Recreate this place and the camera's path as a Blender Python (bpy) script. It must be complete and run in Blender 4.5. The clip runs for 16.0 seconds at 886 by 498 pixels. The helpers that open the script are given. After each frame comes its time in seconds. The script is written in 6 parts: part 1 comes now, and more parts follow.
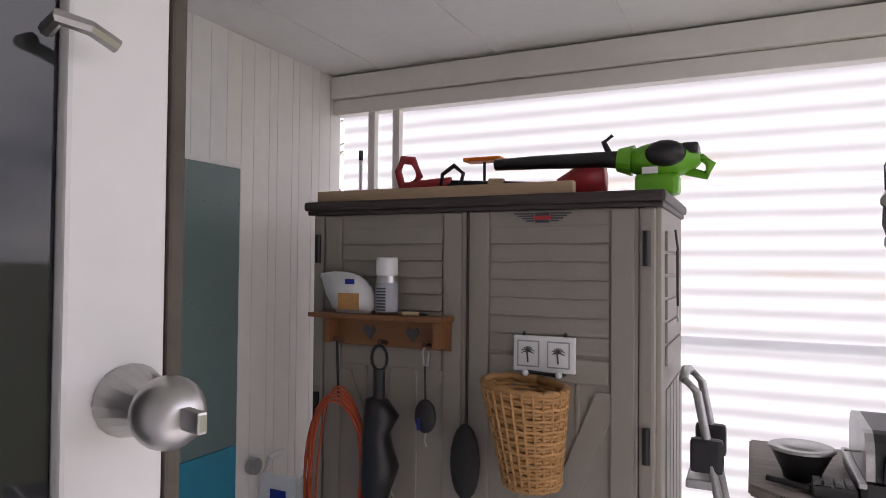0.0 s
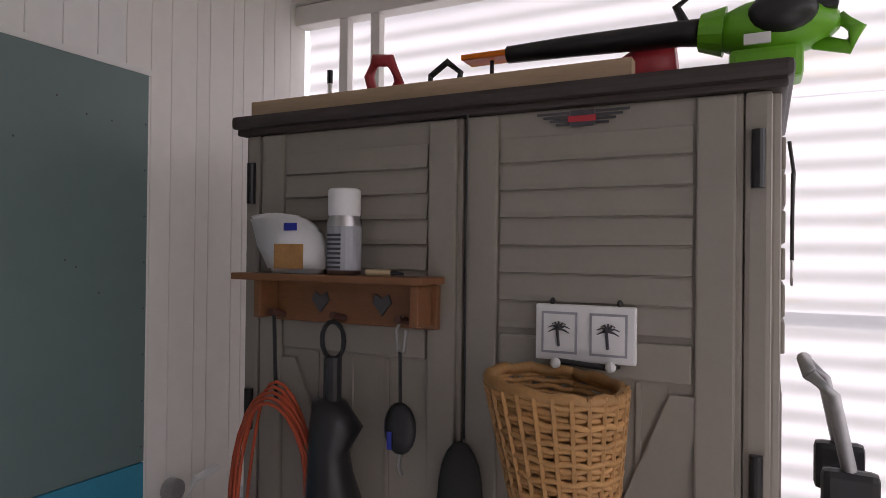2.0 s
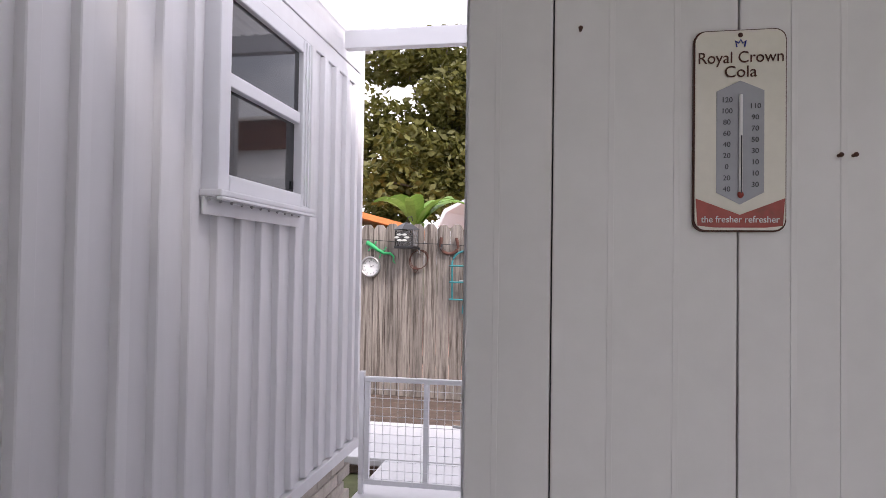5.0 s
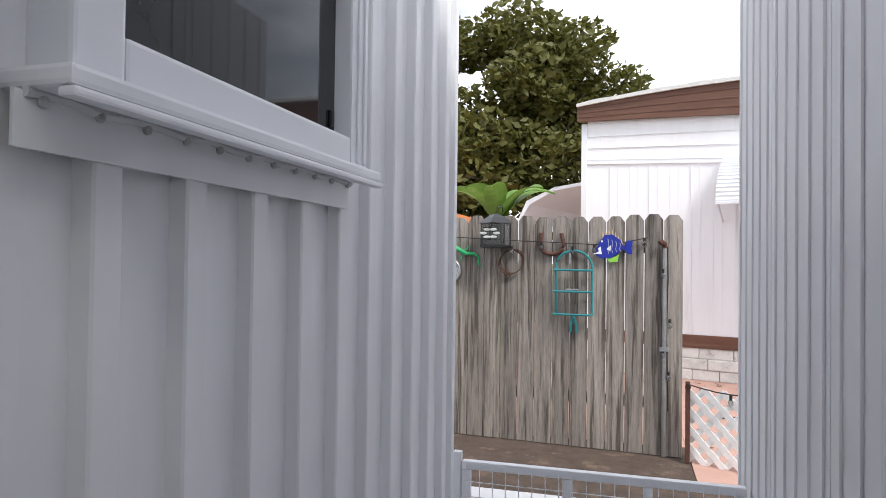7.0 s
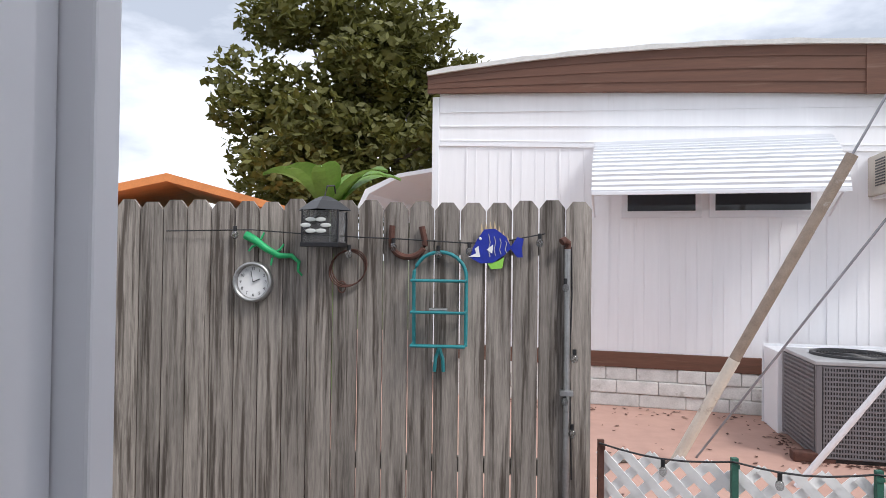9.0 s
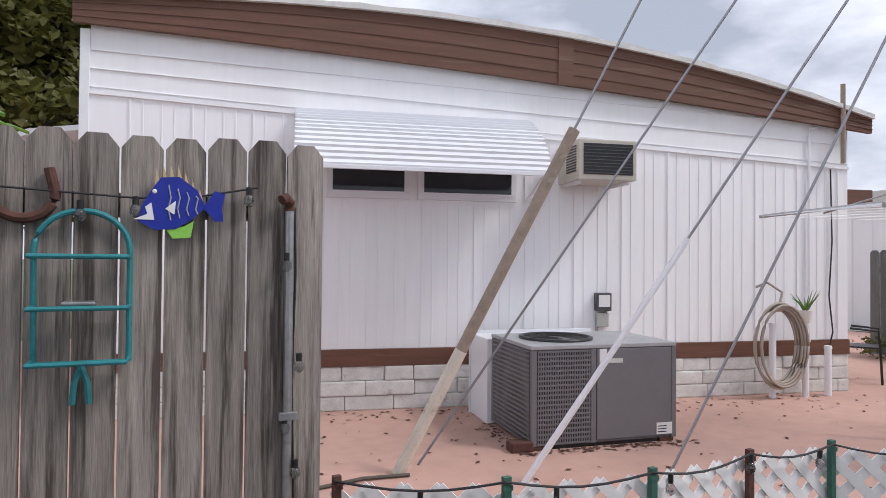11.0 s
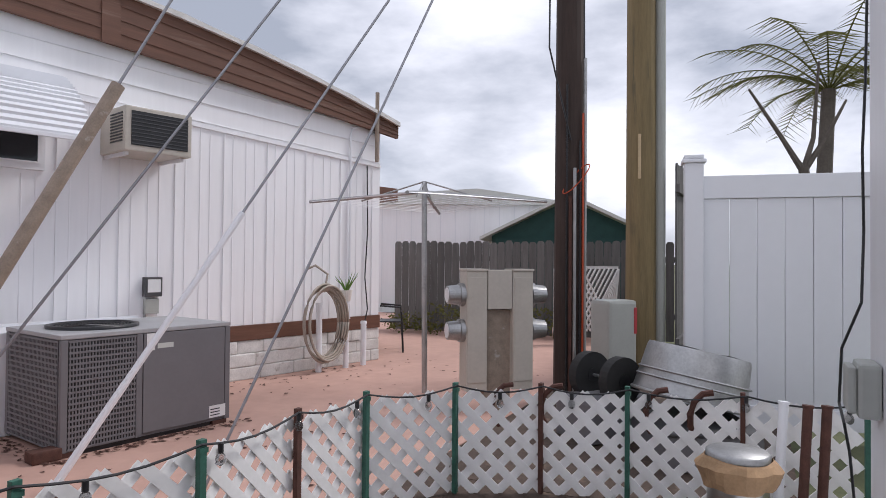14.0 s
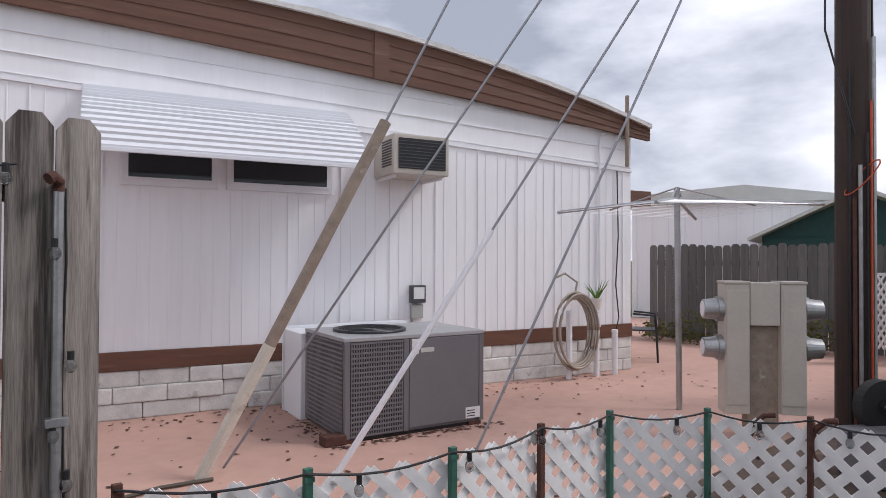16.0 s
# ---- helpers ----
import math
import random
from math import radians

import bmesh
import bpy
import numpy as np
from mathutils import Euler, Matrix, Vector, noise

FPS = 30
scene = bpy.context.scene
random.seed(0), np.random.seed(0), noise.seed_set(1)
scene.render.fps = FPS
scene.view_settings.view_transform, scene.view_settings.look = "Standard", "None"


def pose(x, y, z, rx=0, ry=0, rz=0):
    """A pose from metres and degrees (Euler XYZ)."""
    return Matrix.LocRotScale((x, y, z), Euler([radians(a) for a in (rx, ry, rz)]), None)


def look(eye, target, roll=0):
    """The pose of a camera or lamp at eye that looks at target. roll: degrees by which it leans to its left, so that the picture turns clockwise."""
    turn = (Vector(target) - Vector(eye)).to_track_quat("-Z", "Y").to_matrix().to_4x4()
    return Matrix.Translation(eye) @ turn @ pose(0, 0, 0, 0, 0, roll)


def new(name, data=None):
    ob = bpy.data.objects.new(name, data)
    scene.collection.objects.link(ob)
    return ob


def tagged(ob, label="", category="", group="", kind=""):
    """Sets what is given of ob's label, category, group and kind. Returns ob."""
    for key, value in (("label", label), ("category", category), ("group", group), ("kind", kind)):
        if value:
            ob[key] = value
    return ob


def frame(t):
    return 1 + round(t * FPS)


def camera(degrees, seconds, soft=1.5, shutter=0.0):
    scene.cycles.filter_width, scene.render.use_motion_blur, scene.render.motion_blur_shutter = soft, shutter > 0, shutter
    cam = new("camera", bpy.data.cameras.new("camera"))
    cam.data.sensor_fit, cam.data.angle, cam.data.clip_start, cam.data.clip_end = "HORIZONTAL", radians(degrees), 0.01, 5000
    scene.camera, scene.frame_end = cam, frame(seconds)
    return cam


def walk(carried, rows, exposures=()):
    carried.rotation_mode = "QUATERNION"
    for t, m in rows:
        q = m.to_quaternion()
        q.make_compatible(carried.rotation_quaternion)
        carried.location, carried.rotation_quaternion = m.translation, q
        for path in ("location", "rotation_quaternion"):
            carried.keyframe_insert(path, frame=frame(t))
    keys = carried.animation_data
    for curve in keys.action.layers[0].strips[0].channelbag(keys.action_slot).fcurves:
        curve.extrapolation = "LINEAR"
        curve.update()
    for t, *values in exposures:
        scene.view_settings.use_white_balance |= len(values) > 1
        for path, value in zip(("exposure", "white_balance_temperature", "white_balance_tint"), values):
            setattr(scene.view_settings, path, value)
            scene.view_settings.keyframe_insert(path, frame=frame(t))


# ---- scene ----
cam = camera(68.35, 16.0, 0.8)
PATH = [
    (0, -0.378, -1.943, 1.609, -64.59, 1.23, -0.54),
    (0.5, -0.153, -1.913, 1.565, -71.12, 1.19, -0.63),
    (1, 0.070, -1.896, 1.559, -73.28, 1.47, -0.70),
    (1.5, 0.234, -1.813, 1.517, -71.91, 1.34, -0.77),
    (2, 0.363, -1.659, 1.476, -63.66, 0.39, -0.64),
    (2.5, 0.407, -1.544, 1.452, -48.26, 0.49, -0.78),
    (3, 0.392, -1.461, 1.431, -31.75, 0.77, -0.40),
    (3.5, 0.358, -1.440, 1.408, -17.90, 0.73, -0.43),
    (4, 0.333, -1.442, 1.385, -6.39, 1.36, -0.48),
    (4.5, 0.277, -1.371, 1.375, 2.93, 1.26, -0.60),
    (5, 0.169, -1.158, 1.383, 10.27, 1.27, -0.83),
    (5.2, 0.114, -1.060, 1.392, 12.47, 1.25, -0.91),
    (7.3, -0.469, 0.566, 1.430, 15.09, 0.90, -0.60),
    (7.5, -0.506, 0.750, 1.430, 14.05, 0.90, -0.60),
    (8.2, -0.636, 1.390, 1.425, 9.10, 0.90, -0.60),
    (10.3, -0.812, 2.799, 1.387, -14.85, 0.82, -0.47),
    (10.5, -0.786, 2.896, 1.370, -17.90, 0.85, -0.47),
    (11, -0.715, 3.103, 1.358, -26.52, 0.96, -0.49),
    (11.5, -0.622, 3.173, 1.343, -36.46, 1.02, -0.43),
    (12, -0.587, 3.194, 1.321, -46.70, 1.04, -0.45),
    (12.5, -0.546, 3.189, 1.292, -55.07, 1.05, -0.42),
    (13, -0.536, 3.193, 1.256, -60.65, 1.08, -0.37),
    (13.5, -0.566, 3.181, 1.218, -63.30, 1.08, -0.33),
    (14, -0.605, 3.185, 1.216, -64.00, 1.02, -0.48),
    (14.5, -0.604, 3.136, 1.256, -62.05, 0.96, -0.36),
    (15, -0.606, 3.103, 1.286, -58.01, 0.87, -0.25),
    (15.5, -0.642, 3.090, 1.330, -51.25, 0.80, -0.31),
    (16, -0.631, 3.081, 1.318, -41.85, 0.82, -0.22),
    (6.2, -0.200, -0.330, 1.410, 16.2, 1.1, -0.8),
    (9.8, -0.780, 2.560, 1.530, -8.2, 0.9, -0.6),
]
PATH.sort()
walk(cam, [(t, pose(x, y, z, 90 + pitch, roll, yaw)) for t, x, y, z, yaw, pitch, roll in PATH],
     exposures=[(0, 1.7, 6700, 23), (0.8, 1.4, 6700, 24), (1.5, 1.3, 6700, 24), (2.2, 1.8, 6850, 24), (3.0, 2.55, 6700, 24), (3.5, 2.55, 6700, 22), (4.2, 1.85, 6650, 20), (5.2, 1.65, 6700, 20), (7.3, 1.15, 6400, 9), (8.2, 0.98, 6350, 9), (10.3, 0.85, 6250, 13), (11, 0.6, 6250, 13), (11.5, 0.55, 6250, 13), (13.5, 0.45, 6250, 14), (16, 0.4, 6250, 14)])

# ---- world and light ----
world = bpy.data.worlds.new("overcast")
scene.world = world
world.use_nodes = True
wn, wl = world.node_tree.nodes, world.node_tree.links
wbg = wn["Background"]
sky = wn.new("ShaderNodeTexSky")
sky.sky_type = 'NISHITA'
sky.sun_disc = False
sky.sun_elevation = radians(55)
sky.sun_rotation = radians(130)
sky.altitude = 50
tc = wn.new("ShaderNodeTexCoord")
mp = wn.new("ShaderNodeMapping")
mp.inputs["Scale"].default_value = (1.0, 1.0, 2.6)
cl = wn.new("ShaderNodeTexNoise")
cl.inputs["Scale"].default_value = 2.1
cl.inputs["Detail"].default_value = 7
cl.inputs["Roughness"].default_value = 0.55
cr = wn.new("ShaderNodeValToRGB")
cr.color_ramp.elements[0].position = 0.38
cr.color_ramp.elements[0].color = (3.9, 4.2, 4.8, 1)
cr.color_ramp.elements[1].position = 0.60
cr.color_ramp.elements[1].color = (9.6, 9.7, 10.2, 1)
mx = wn.new("ShaderNodeMix")
mx.data_type = 'RGBA'
mx.inputs["Factor"].default_value = 0.92
wl.new(tc.outputs["Generated"], mp.inputs["Vector"])
wl.new(mp.outputs["Vector"], cl.inputs["Vector"])
wl.new(cl.outputs["Fac"], cr.inputs["Fac"])
wl.new(sky.outputs["Color"], mx.inputs[6])
wl.new(cr.outputs["Color"], mx.inputs[7])
wl.new(mx.outputs[2], wbg.inputs["Color"])
wbg.inputs["Strength"].default_value = 0.085
sun = new("sun", bpy.data.lights.new("sun", 'SUN'))
sun.data.energy = 1.5
sun.data.angle = radians(14)
sun.data.color = (1.0, 0.96, 0.9)
sun.matrix_basis = look((7, -6, 11), (0, 0, 0))


# ---- materials ----
def mat(name, col, rough=0.6, scale=8.0, var=0.12, bump=0.1, metal=0.0, dark=None, stretch=(1, 1, 1), rand=0.0, thr=0.58, detail=4, trans=0.0):
    """A surface with coarse and fine variation; dark is the colour of stains, stretch draws the grain out."""
    m = bpy.data.materials.new(name)
    m.use_nodes = True
    n, l = m.node_tree.nodes, m.node_tree.links
    p = n["Principled BSDF"]
    t = n.new("ShaderNodeTexCoord")
    g = n.new("ShaderNodeMapping")
    g.inputs["Scale"].default_value = stretch
    l.new(t.outputs["Object"], g.inputs["Vector"])
    oi = n.new("ShaderNodeObjectInfo")
    off = n.new("ShaderNodeVectorMath")
    off.operation = 'MULTIPLY_ADD'
    off.inputs[1].default_value = (1, 1, 1)
    cmb = n.new("ShaderNodeCombineXYZ")
    mul = n.new("ShaderNodeMath")
    mul.operation = 'MULTIPLY'
    mul.inputs[1].default_value = 30.0
    l.new(oi.outputs["Random"], mul.inputs[0])
    for k in range(3):
        l.new(mul.outputs[0], cmb.inputs[k])
    l.new(g.outputs["Vector"], off.inputs[0])
    l.new(cmb.outputs[0], off.inputs[2])
    a = n.new("ShaderNodeTexNoise")
    a.inputs["Scale"].default_value = scale
    a.inputs["Detail"].default_value = detail
    b = n.new("ShaderNodeTexNoise")
    b.inputs["Scale"].default_value = scale * 7
    b.inputs["Detail"].default_value = 3
    l.new(off.outputs[0], a.inputs["Vector"])
    l.new(off.outputs[0], b.inputs["Vector"])
    r = n.new("ShaderNodeValToRGB")
    lo = [c * (1 - var) for c in col] + [1]
    hi = [min(1, c * (1 + var)) for c in col] + [1]
    r.color_ramp.elements[0].position, r.color_ramp.elements[0].color = 0.3, lo
    r.color_ramp.elements[1].position, r.color_ramp.elements[1].color = 0.7, hi
    add = n.new("ShaderNodeMath")
    add.operation = 'MULTIPLY_ADD'
    add.inputs[1].default_value = 0.4
    l.new(b.outputs["Fac"], add.inputs[0])
    sc = n.new("ShaderNodeMath")
    sc.operation = 'MULTIPLY'
    sc.inputs[1].default_value = 0.6
    l.new(a.outputs["Fac"], sc.inputs[0])
    l.new(sc.outputs[0], add.inputs[2])
    l.new(add.outputs[0], r.inputs["Fac"])
    out = r.outputs["Color"]
    if dark:
        s = n.new("ShaderNodeTexNoise")
        s.inputs["Scale"].default_value = scale * 0.6
        s.inputs["Detail"].default_value = 8
        s.inputs["Roughness"].default_value = 0.65
        l.new(off.outputs[0], s.inputs["Vector"])
        q = n.new("ShaderNodeMapRange")
        q.inputs[1].default_value, q.inputs[2].default_value = thr, thr + 0.12
        l.new(s.outputs["Fac"], q.inputs[0])
        x = n.new("ShaderNodeMix")
        x.data_type = 'RGBA'
        x.inputs[7].default_value = (*dark, 1)
        l.new(q.outputs[0], x.inputs[0])
        l.new(out, x.inputs[6])
        out = x.outputs[2]
    if rand:
        h = n.new("ShaderNodeHueSaturation")
        v = n.new("ShaderNodeMapRange")
        v.inputs[3].default_value, v.inputs[4].default_value = 1 - rand, 1 + rand
        l.new(oi.outputs["Random"], v.inputs[0])
        l.new(v.outputs[0], h.inputs["Value"])
        l.new(out, h.inputs["Color"])
        out = h.outputs["Color"]
    l.new(out, p.inputs["Base Color"])
    p.inputs["Roughness"].default_value = rough
    p.inputs["Metallic"].default_value = metal
    if trans:
        tr = n.new("ShaderNodeBsdfTranslucent")
        l.new(out, tr.inputs["Color"])
        ms = n.new("ShaderNodeMixShader")
        ms.inputs[0].default_value = trans
        l.new(p.outputs[0], ms.inputs[1])
        l.new(tr.outputs[0], ms.inputs[2])
        l.new(ms.outputs[0], n["Material Output"].inputs["Surface"])
    if bump:
        u = n.new("ShaderNodeBump")
        u.inputs["Strength"].default_value = bump
        u.inputs["Distance"].default_value = 0.004
        l.new(add.outputs[0], u.inputs["Height"])
        l.new(u.outputs[0], p.inputs["Normal"])
    return m


WHITE = mat("white painted panel", (0.74, 0.73, 0.72), 0.5, 3, 0.05, 0.08, dark=(0.62, 0.59, 0.55), thr=0.66)
CREAM = mat("cream painted board", (0.76, 0.73, 0.69), 0.45, 3, 0.05, 0.08, dark=(0.64, 0.6, 0.54), thr=0.67)
SIDING = mat("white metal siding", (0.77, 0.77, 0.79), 0.35, 1.2, 0.05, 0.03, dark=(0.68, 0.67, 0.67), thr=0.62, stretch=(2, 2, 0.4))
NSIDING = mat("weathered white siding", (0.87, 0.87, 0.89), 0.45, 1.5, 0.04, 0.03, dark=(0.66, 0.63, 0.6), thr=0.64, stretch=(2.5, 2.5, 0.25))
CEIL = mat("white ceiling panel", (0.66, 0.65, 0.64), 0.5, 3, 0.06, 0.05, dark=(0.45, 0.42, 0.38), thr=0.7)
TEAL = mat("grey green door paint", (0.115, 0.17, 0.165), 0.38, 2, 0.07, 0.08, dark=(0.14, 0.19, 0.185), thr=0.6)
BLUE = mat("turquoise door paint", (0.015, 0.2, 0.3), 0.45, 4, 0.12, 0.1)
TAUPE = mat("taupe resin", (0.27, 0.245, 0.21), 0.5, 14, 0.05, 0.12)
BROWN = mat("dark brown resin", (0.045, 0.034, 0.032), 0.5, 10, 0.12, 0.1)
BLACK = mat("black plastic", (0.014, 0.014, 0.016), 0.4, 20, 0.15, 0.06)
RUBBER = mat("black rubber", (0.02, 0.02, 0.02), 0.75, 20, 0.15, 0.1)
PINE = mat("raw pine", (0.42, 0.3, 0.19), 0.65, 5, 0.15, 0.1, stretch=(6, 0.6, 6), dark=(0.25, 0.15, 0.08), thr=0.68)
WORNWOOD = mat("worn grey timber", (0.2, 0.175, 0.155), 0.7, 5, 0.25, 0.3, stretch=(6, 0.6, 6), dark=(0.09, 0.075, 0.065), thr=0.6)
STAIN = mat("stained pine", (0.2, 0.085, 0.035), 0.5, 6, 0.2, 0.1, stretch=(6, 0.8, 6))
CORR = mat("translucent fibreglass", (0.74, 0.75, 0.79), 0.35, 1.5, 0.06, 0.04, dark=(0.72, 0.62, 0.53), thr=0.6, stretch=(1, 0.5, 3), trans=0.68)
RED = mat("red plastic", (0.42, 0.03, 0.04), 0.4, 12, 0.1, 0.05)
GREEN = mat("lime green plastic", (0.13, 0.42, 0.02), 0.38, 12, 0.08, 0.05)
ORANGE = mat("orange cord", (0.5, 0.08, 0.03), 0.5, 12, 0.1, 0.05)
TRIMORANGE = mat("orange trimmer guard", (0.9, 0.3, 0.02), 0.4, 12, 0.1, 0.05, trans=0.4)
STEEL = mat("brushed steel", (0.5, 0.49, 0.48), 0.32, 12, 0.1, 0.04, metal=1.0)
GALV = mat("galvanised steel", (0.42, 0.42, 0.42), 0.42, 9, 0.2, 0.06, metal=0.9, dark=(0.3, 0.29, 0.28), thr=0.6)
RUST = mat("rusted iron", (0.085, 0.035, 0.025), 0.85, 25, 0.35, 0.4)
WICKER = mat("tan wicker", (0.4, 0.21, 0.075), 0.6, 20, 0.22, 0.2, rand=0.12)
PAPER = mat("white paper", (0.75, 0.75, 0.75), 0.5, 10, 0.04, 0.02)
INK = mat("dark print", (0.05, 0.05, 0.06), 0.5, 10, 0.1, 0.0)
SIGNW = mat("chipped cream enamel", (0.7, 0.67, 0.58), 0.4, 9, 0.06, 0.06, dark=(0.3, 0.16, 0.09), thr=0.68)
SIGNR = mat("dull red enamel", (0.34, 0.05, 0.035), 0.45, 12, 0.2, 0.1, dark=(0.16, 0.05, 0.03), thr=0.6)
SIGNG = mat("grey enamel", (0.33, 0.34, 0.37), 0.45, 10, 0.08, 0.03)
GLASS = mat("dark window glass", (0.02, 0.022, 0.025), 0.04, 4, 0.1, 0.0)
FENCE = mat("weathered grey cedar", (0.25, 0.22, 0.195), 0.85, 4, 0.5, 1.0, stretch=(11, 11, 0.5), dark=(0.075, 0.06, 0.05), thr=0.5, rand=0.22, detail=9)
FARFENCE = mat("grey stockade boards", (0.13, 0.125, 0.12), 0.85, 3, 0.25, 0.3, stretch=(7, 7, 0.6), rand=0.25)
FASCIA = mat("faded brown fascia", (0.135, 0.06, 0.037), 0.6, 2.2, 0.25, 0.15, stretch=(0.6, 0.6, 9), dark=(0.2, 0.12, 0.085), thr=0.57)
ROOFW = mat("white roof coating", (0.66, 0.65, 0.63), 0.8, 6, 0.12, 0.2)
STONE = mat("whitewashed block", (0.66, 0.65, 0.63), 0.9, 9, 0.18, 1.0, dark=(0.3, 0.27, 0.24), thr=0.6, rand=0.08)
PATIO = mat("salmon painted concrete", (0.47, 0.29, 0.235), 0.8, 1.2, 0.12, 0.12, dark=(0.33, 0.24, 0.17), thr=0.63, detail=8)
SOIL = mat("leaf litter soil", (0.075, 0.052, 0.04), 0.95, 9, 0.4, 0.8, dark=(0.16, 0.11, 0.08), thr=0.56)
GRASS = mat("dry grass ground", (0.1, 0.11, 0.05), 0.95, 3, 0.3, 0.5)
SLAB = mat("pale painted concrete", (0.6, 0.6, 0.62), 0.6, 3, 0.07, 0.08, dark=(0.42, 0.41, 0.4), thr=0.64)
HVAC = mat("grey enamelled sheet", (0.16, 0.155, 0.165), 0.45, 6, 0.06, 0.03)
HVACTOP = mat("light grey sheet", (0.36, 0.36, 0.37), 0.45, 6, 0.1, 0.04)
BEIGE = mat("beige enamel box", (0.5, 0.46, 0.4), 0.5, 5, 0.08, 0.05, dark=(0.36, 0.31, 0.25), thr=0.64)
GREYBOX = mat("grey green pedestal", (0.4, 0.41, 0.38), 0.55, 6, 0.06, 0.05)
POLEWOOD = mat("creosoted pole", (0.045, 0.028, 0.022), 0.8, 4, 0.35, 0.5, stretch=(6, 6, 0.5), dark=(0.11, 0.085, 0.07), thr=0.64)
YELLOWPOLE = mat("weathered yellow pole", (0.21, 0.155, 0.075), 0.8, 4, 0.25, 0.4, stretch=(6, 6, 0.4), dark=(0.1, 0.09, 0.055), thr=0.58)
VINYL = mat("white vinyl", (0.78, 0.79, 0.82), 0.35, 2, 0.02, 0.02)
LATTICE = mat("white vinyl lattice", (0.84, 0.83, 0.82), 0.5, 6, 0.05, 0.03)
STAKE = mat("green metal stake", (0.03, 0.11, 0.08), 0.6, 12, 0.3, 0.2)
WIRE = mat("guy wire", (0.3, 0.3, 0.32), 0.5, 20, 0.1, 0.05, metal=0.6)
PIPEW = mat("peeling cream pipe", (0.62, 0.58, 0.5), 0.7, 8, 0.1, 0.2, dark=(0.26, 0.2, 0.16), thr=0.58)
PIPEB = mat("bare weathered pole", (0.3, 0.24, 0.19), 0.8, 8, 0.25, 0.3, stretch=(2, 2, 2), dark=(0.5, 0.47, 0.43), thr=0.6)
TURQ = mat("turquoise rope", (0.02, 0.2, 0.22), 0.6, 30, 0.2, 0.2)
FISHB = mat("cobalt blue enamel", (0.015, 0.03, 0.3), 0.35, 20, 0.2, 0.05)
LIME = mat("lime enamel", (0.25, 0.55, 0.08), 0.4, 20, 0.15, 0.05)
GECKO = mat("green enamel", (0.02, 0.35, 0.12), 0.4, 20, 0.2, 0.05)
SAND = mat("sand enamel", (0.55, 0.42, 0.25), 0.5, 20, 0.1, 0.05)
LEAF = mat("oak leaf", (0.115, 0.115, 0.025), 0.6, 5, 0.4, 0.0, trans=0.3)
LEAF2 = mat("banana leaf", (0.13, 0.25, 0.04), 0.45, 5, 0.25, 0.05, trans=0.3)
BARK = mat("bark", (0.1, 0.085, 0.07), 0.9, 6, 0.3, 0.5)
CANVAS = mat("dark green canvas", (0.012, 0.05, 0.045), 0.8, 5, 0.2, 0.1)
TIN = mat("pale metal roof", (0.55, 0.56, 0.53), 0.5, 3, 0.08, 0.05)
ORANGEROOF = mat("orange painted eave", (0.55, 0.2, 0.06), 0.6, 4, 0.15, 0.05)
HOSE = mat("beige hose", (0.36, 0.31, 0.26), 0.55, 15, 0.12, 0.05)
CLEAR = mat("bulb glass", (0.5, 0.5, 0.5), 0.08, 8, 0.1, 0.0)
CLEAR.node_tree.nodes["Principled BSDF"].inputs["Transmission Weight"].default_value = 0.92
BAGP = mat("brown paper", (0.38, 0.24, 0.13), 0.8, 12, 0.2, 0.3)
GUNMETAL = mat("dull dark steel", (0.1, 0.1, 0.105), 0.5, 10, 0.2, 0.05, metal=0.5)


# ---- mesh helpers ----
def obj(name, bm, material, parent=None, label="", smooth=False):
    me = bpy.data.meshes.new(name)
    bmesh.ops.recalc_face_normals(bm, faces=bm.faces)
    bm.to_mesh(me)
    bm.free()
    if smooth:
        for p in me.polygons:
            p.use_smooth = True
    me.materials.append(material)
    o = new(name, me)
    if parent:
        o.parent = parent
    if label:
        o["label"] = label
    return o


def part(name, bm, material, parent, label="", smooth=False):
    return obj(name, bm, material, parent, label, smooth)


def thing(name, label, category, m=None, group="", kind=""):
    o = new(name)
    o.empty_display_size = 0.1
    if m is not None:
        o.matrix_basis = m
    return tagged(o, label, category, group, kind)


def structure(name, bm, material, label, category="wall"):
    return tagged(obj(name, bm, material), label, category, kind="structure")


def box(x0, x1, y0, y1, z0, z1, bev=0.0, bm=None):
    bm = bm or bmesh.new()
    r = bmesh.ops.create_cube(bm, size=1.0, matrix=Matrix.Translation(((x0 + x1) / 2, (y0 + y1) / 2, (z0 + z1) / 2)) @ Matrix.Diagonal((abs(x1 - x0), abs(y1 - y0), abs(z1 - z0), 1)))
    if bev:
        es = list({e for v in r["verts"] for e in v.link_edges})
        bmesh.ops.bevel(bm, geom=es, offset=bev, segments=2, affect='EDGES', profile=0.6)
    return bm


def cyl(p, q, r, r2=None, seg=14, bm=None):
    bm = bm or bmesh.new()
    p, q = Vector(p), Vector(q)
    d = q - p
    m = Matrix.Translation((p + q) / 2) @ d.to_track_quat('Z', 'Y').to_matrix().to_4x4()
    bmesh.ops.create_cone(bm, cap_ends=True, segments=seg, radius1=r, radius2=r if r2 is None else r2, depth=d.length, matrix=m)
    return bm


def ball(c, rx, ry, rz, bm=None, seg=16):
    bm = bm or bmesh.new()
    bmesh.ops.create_uvsphere(bm, u_segments=seg, v_segments=seg // 2 + 2, radius=1, matrix=Matrix.Translation(c) @ Matrix.Diagonal((rx, ry, rz, 1)))
    return bm


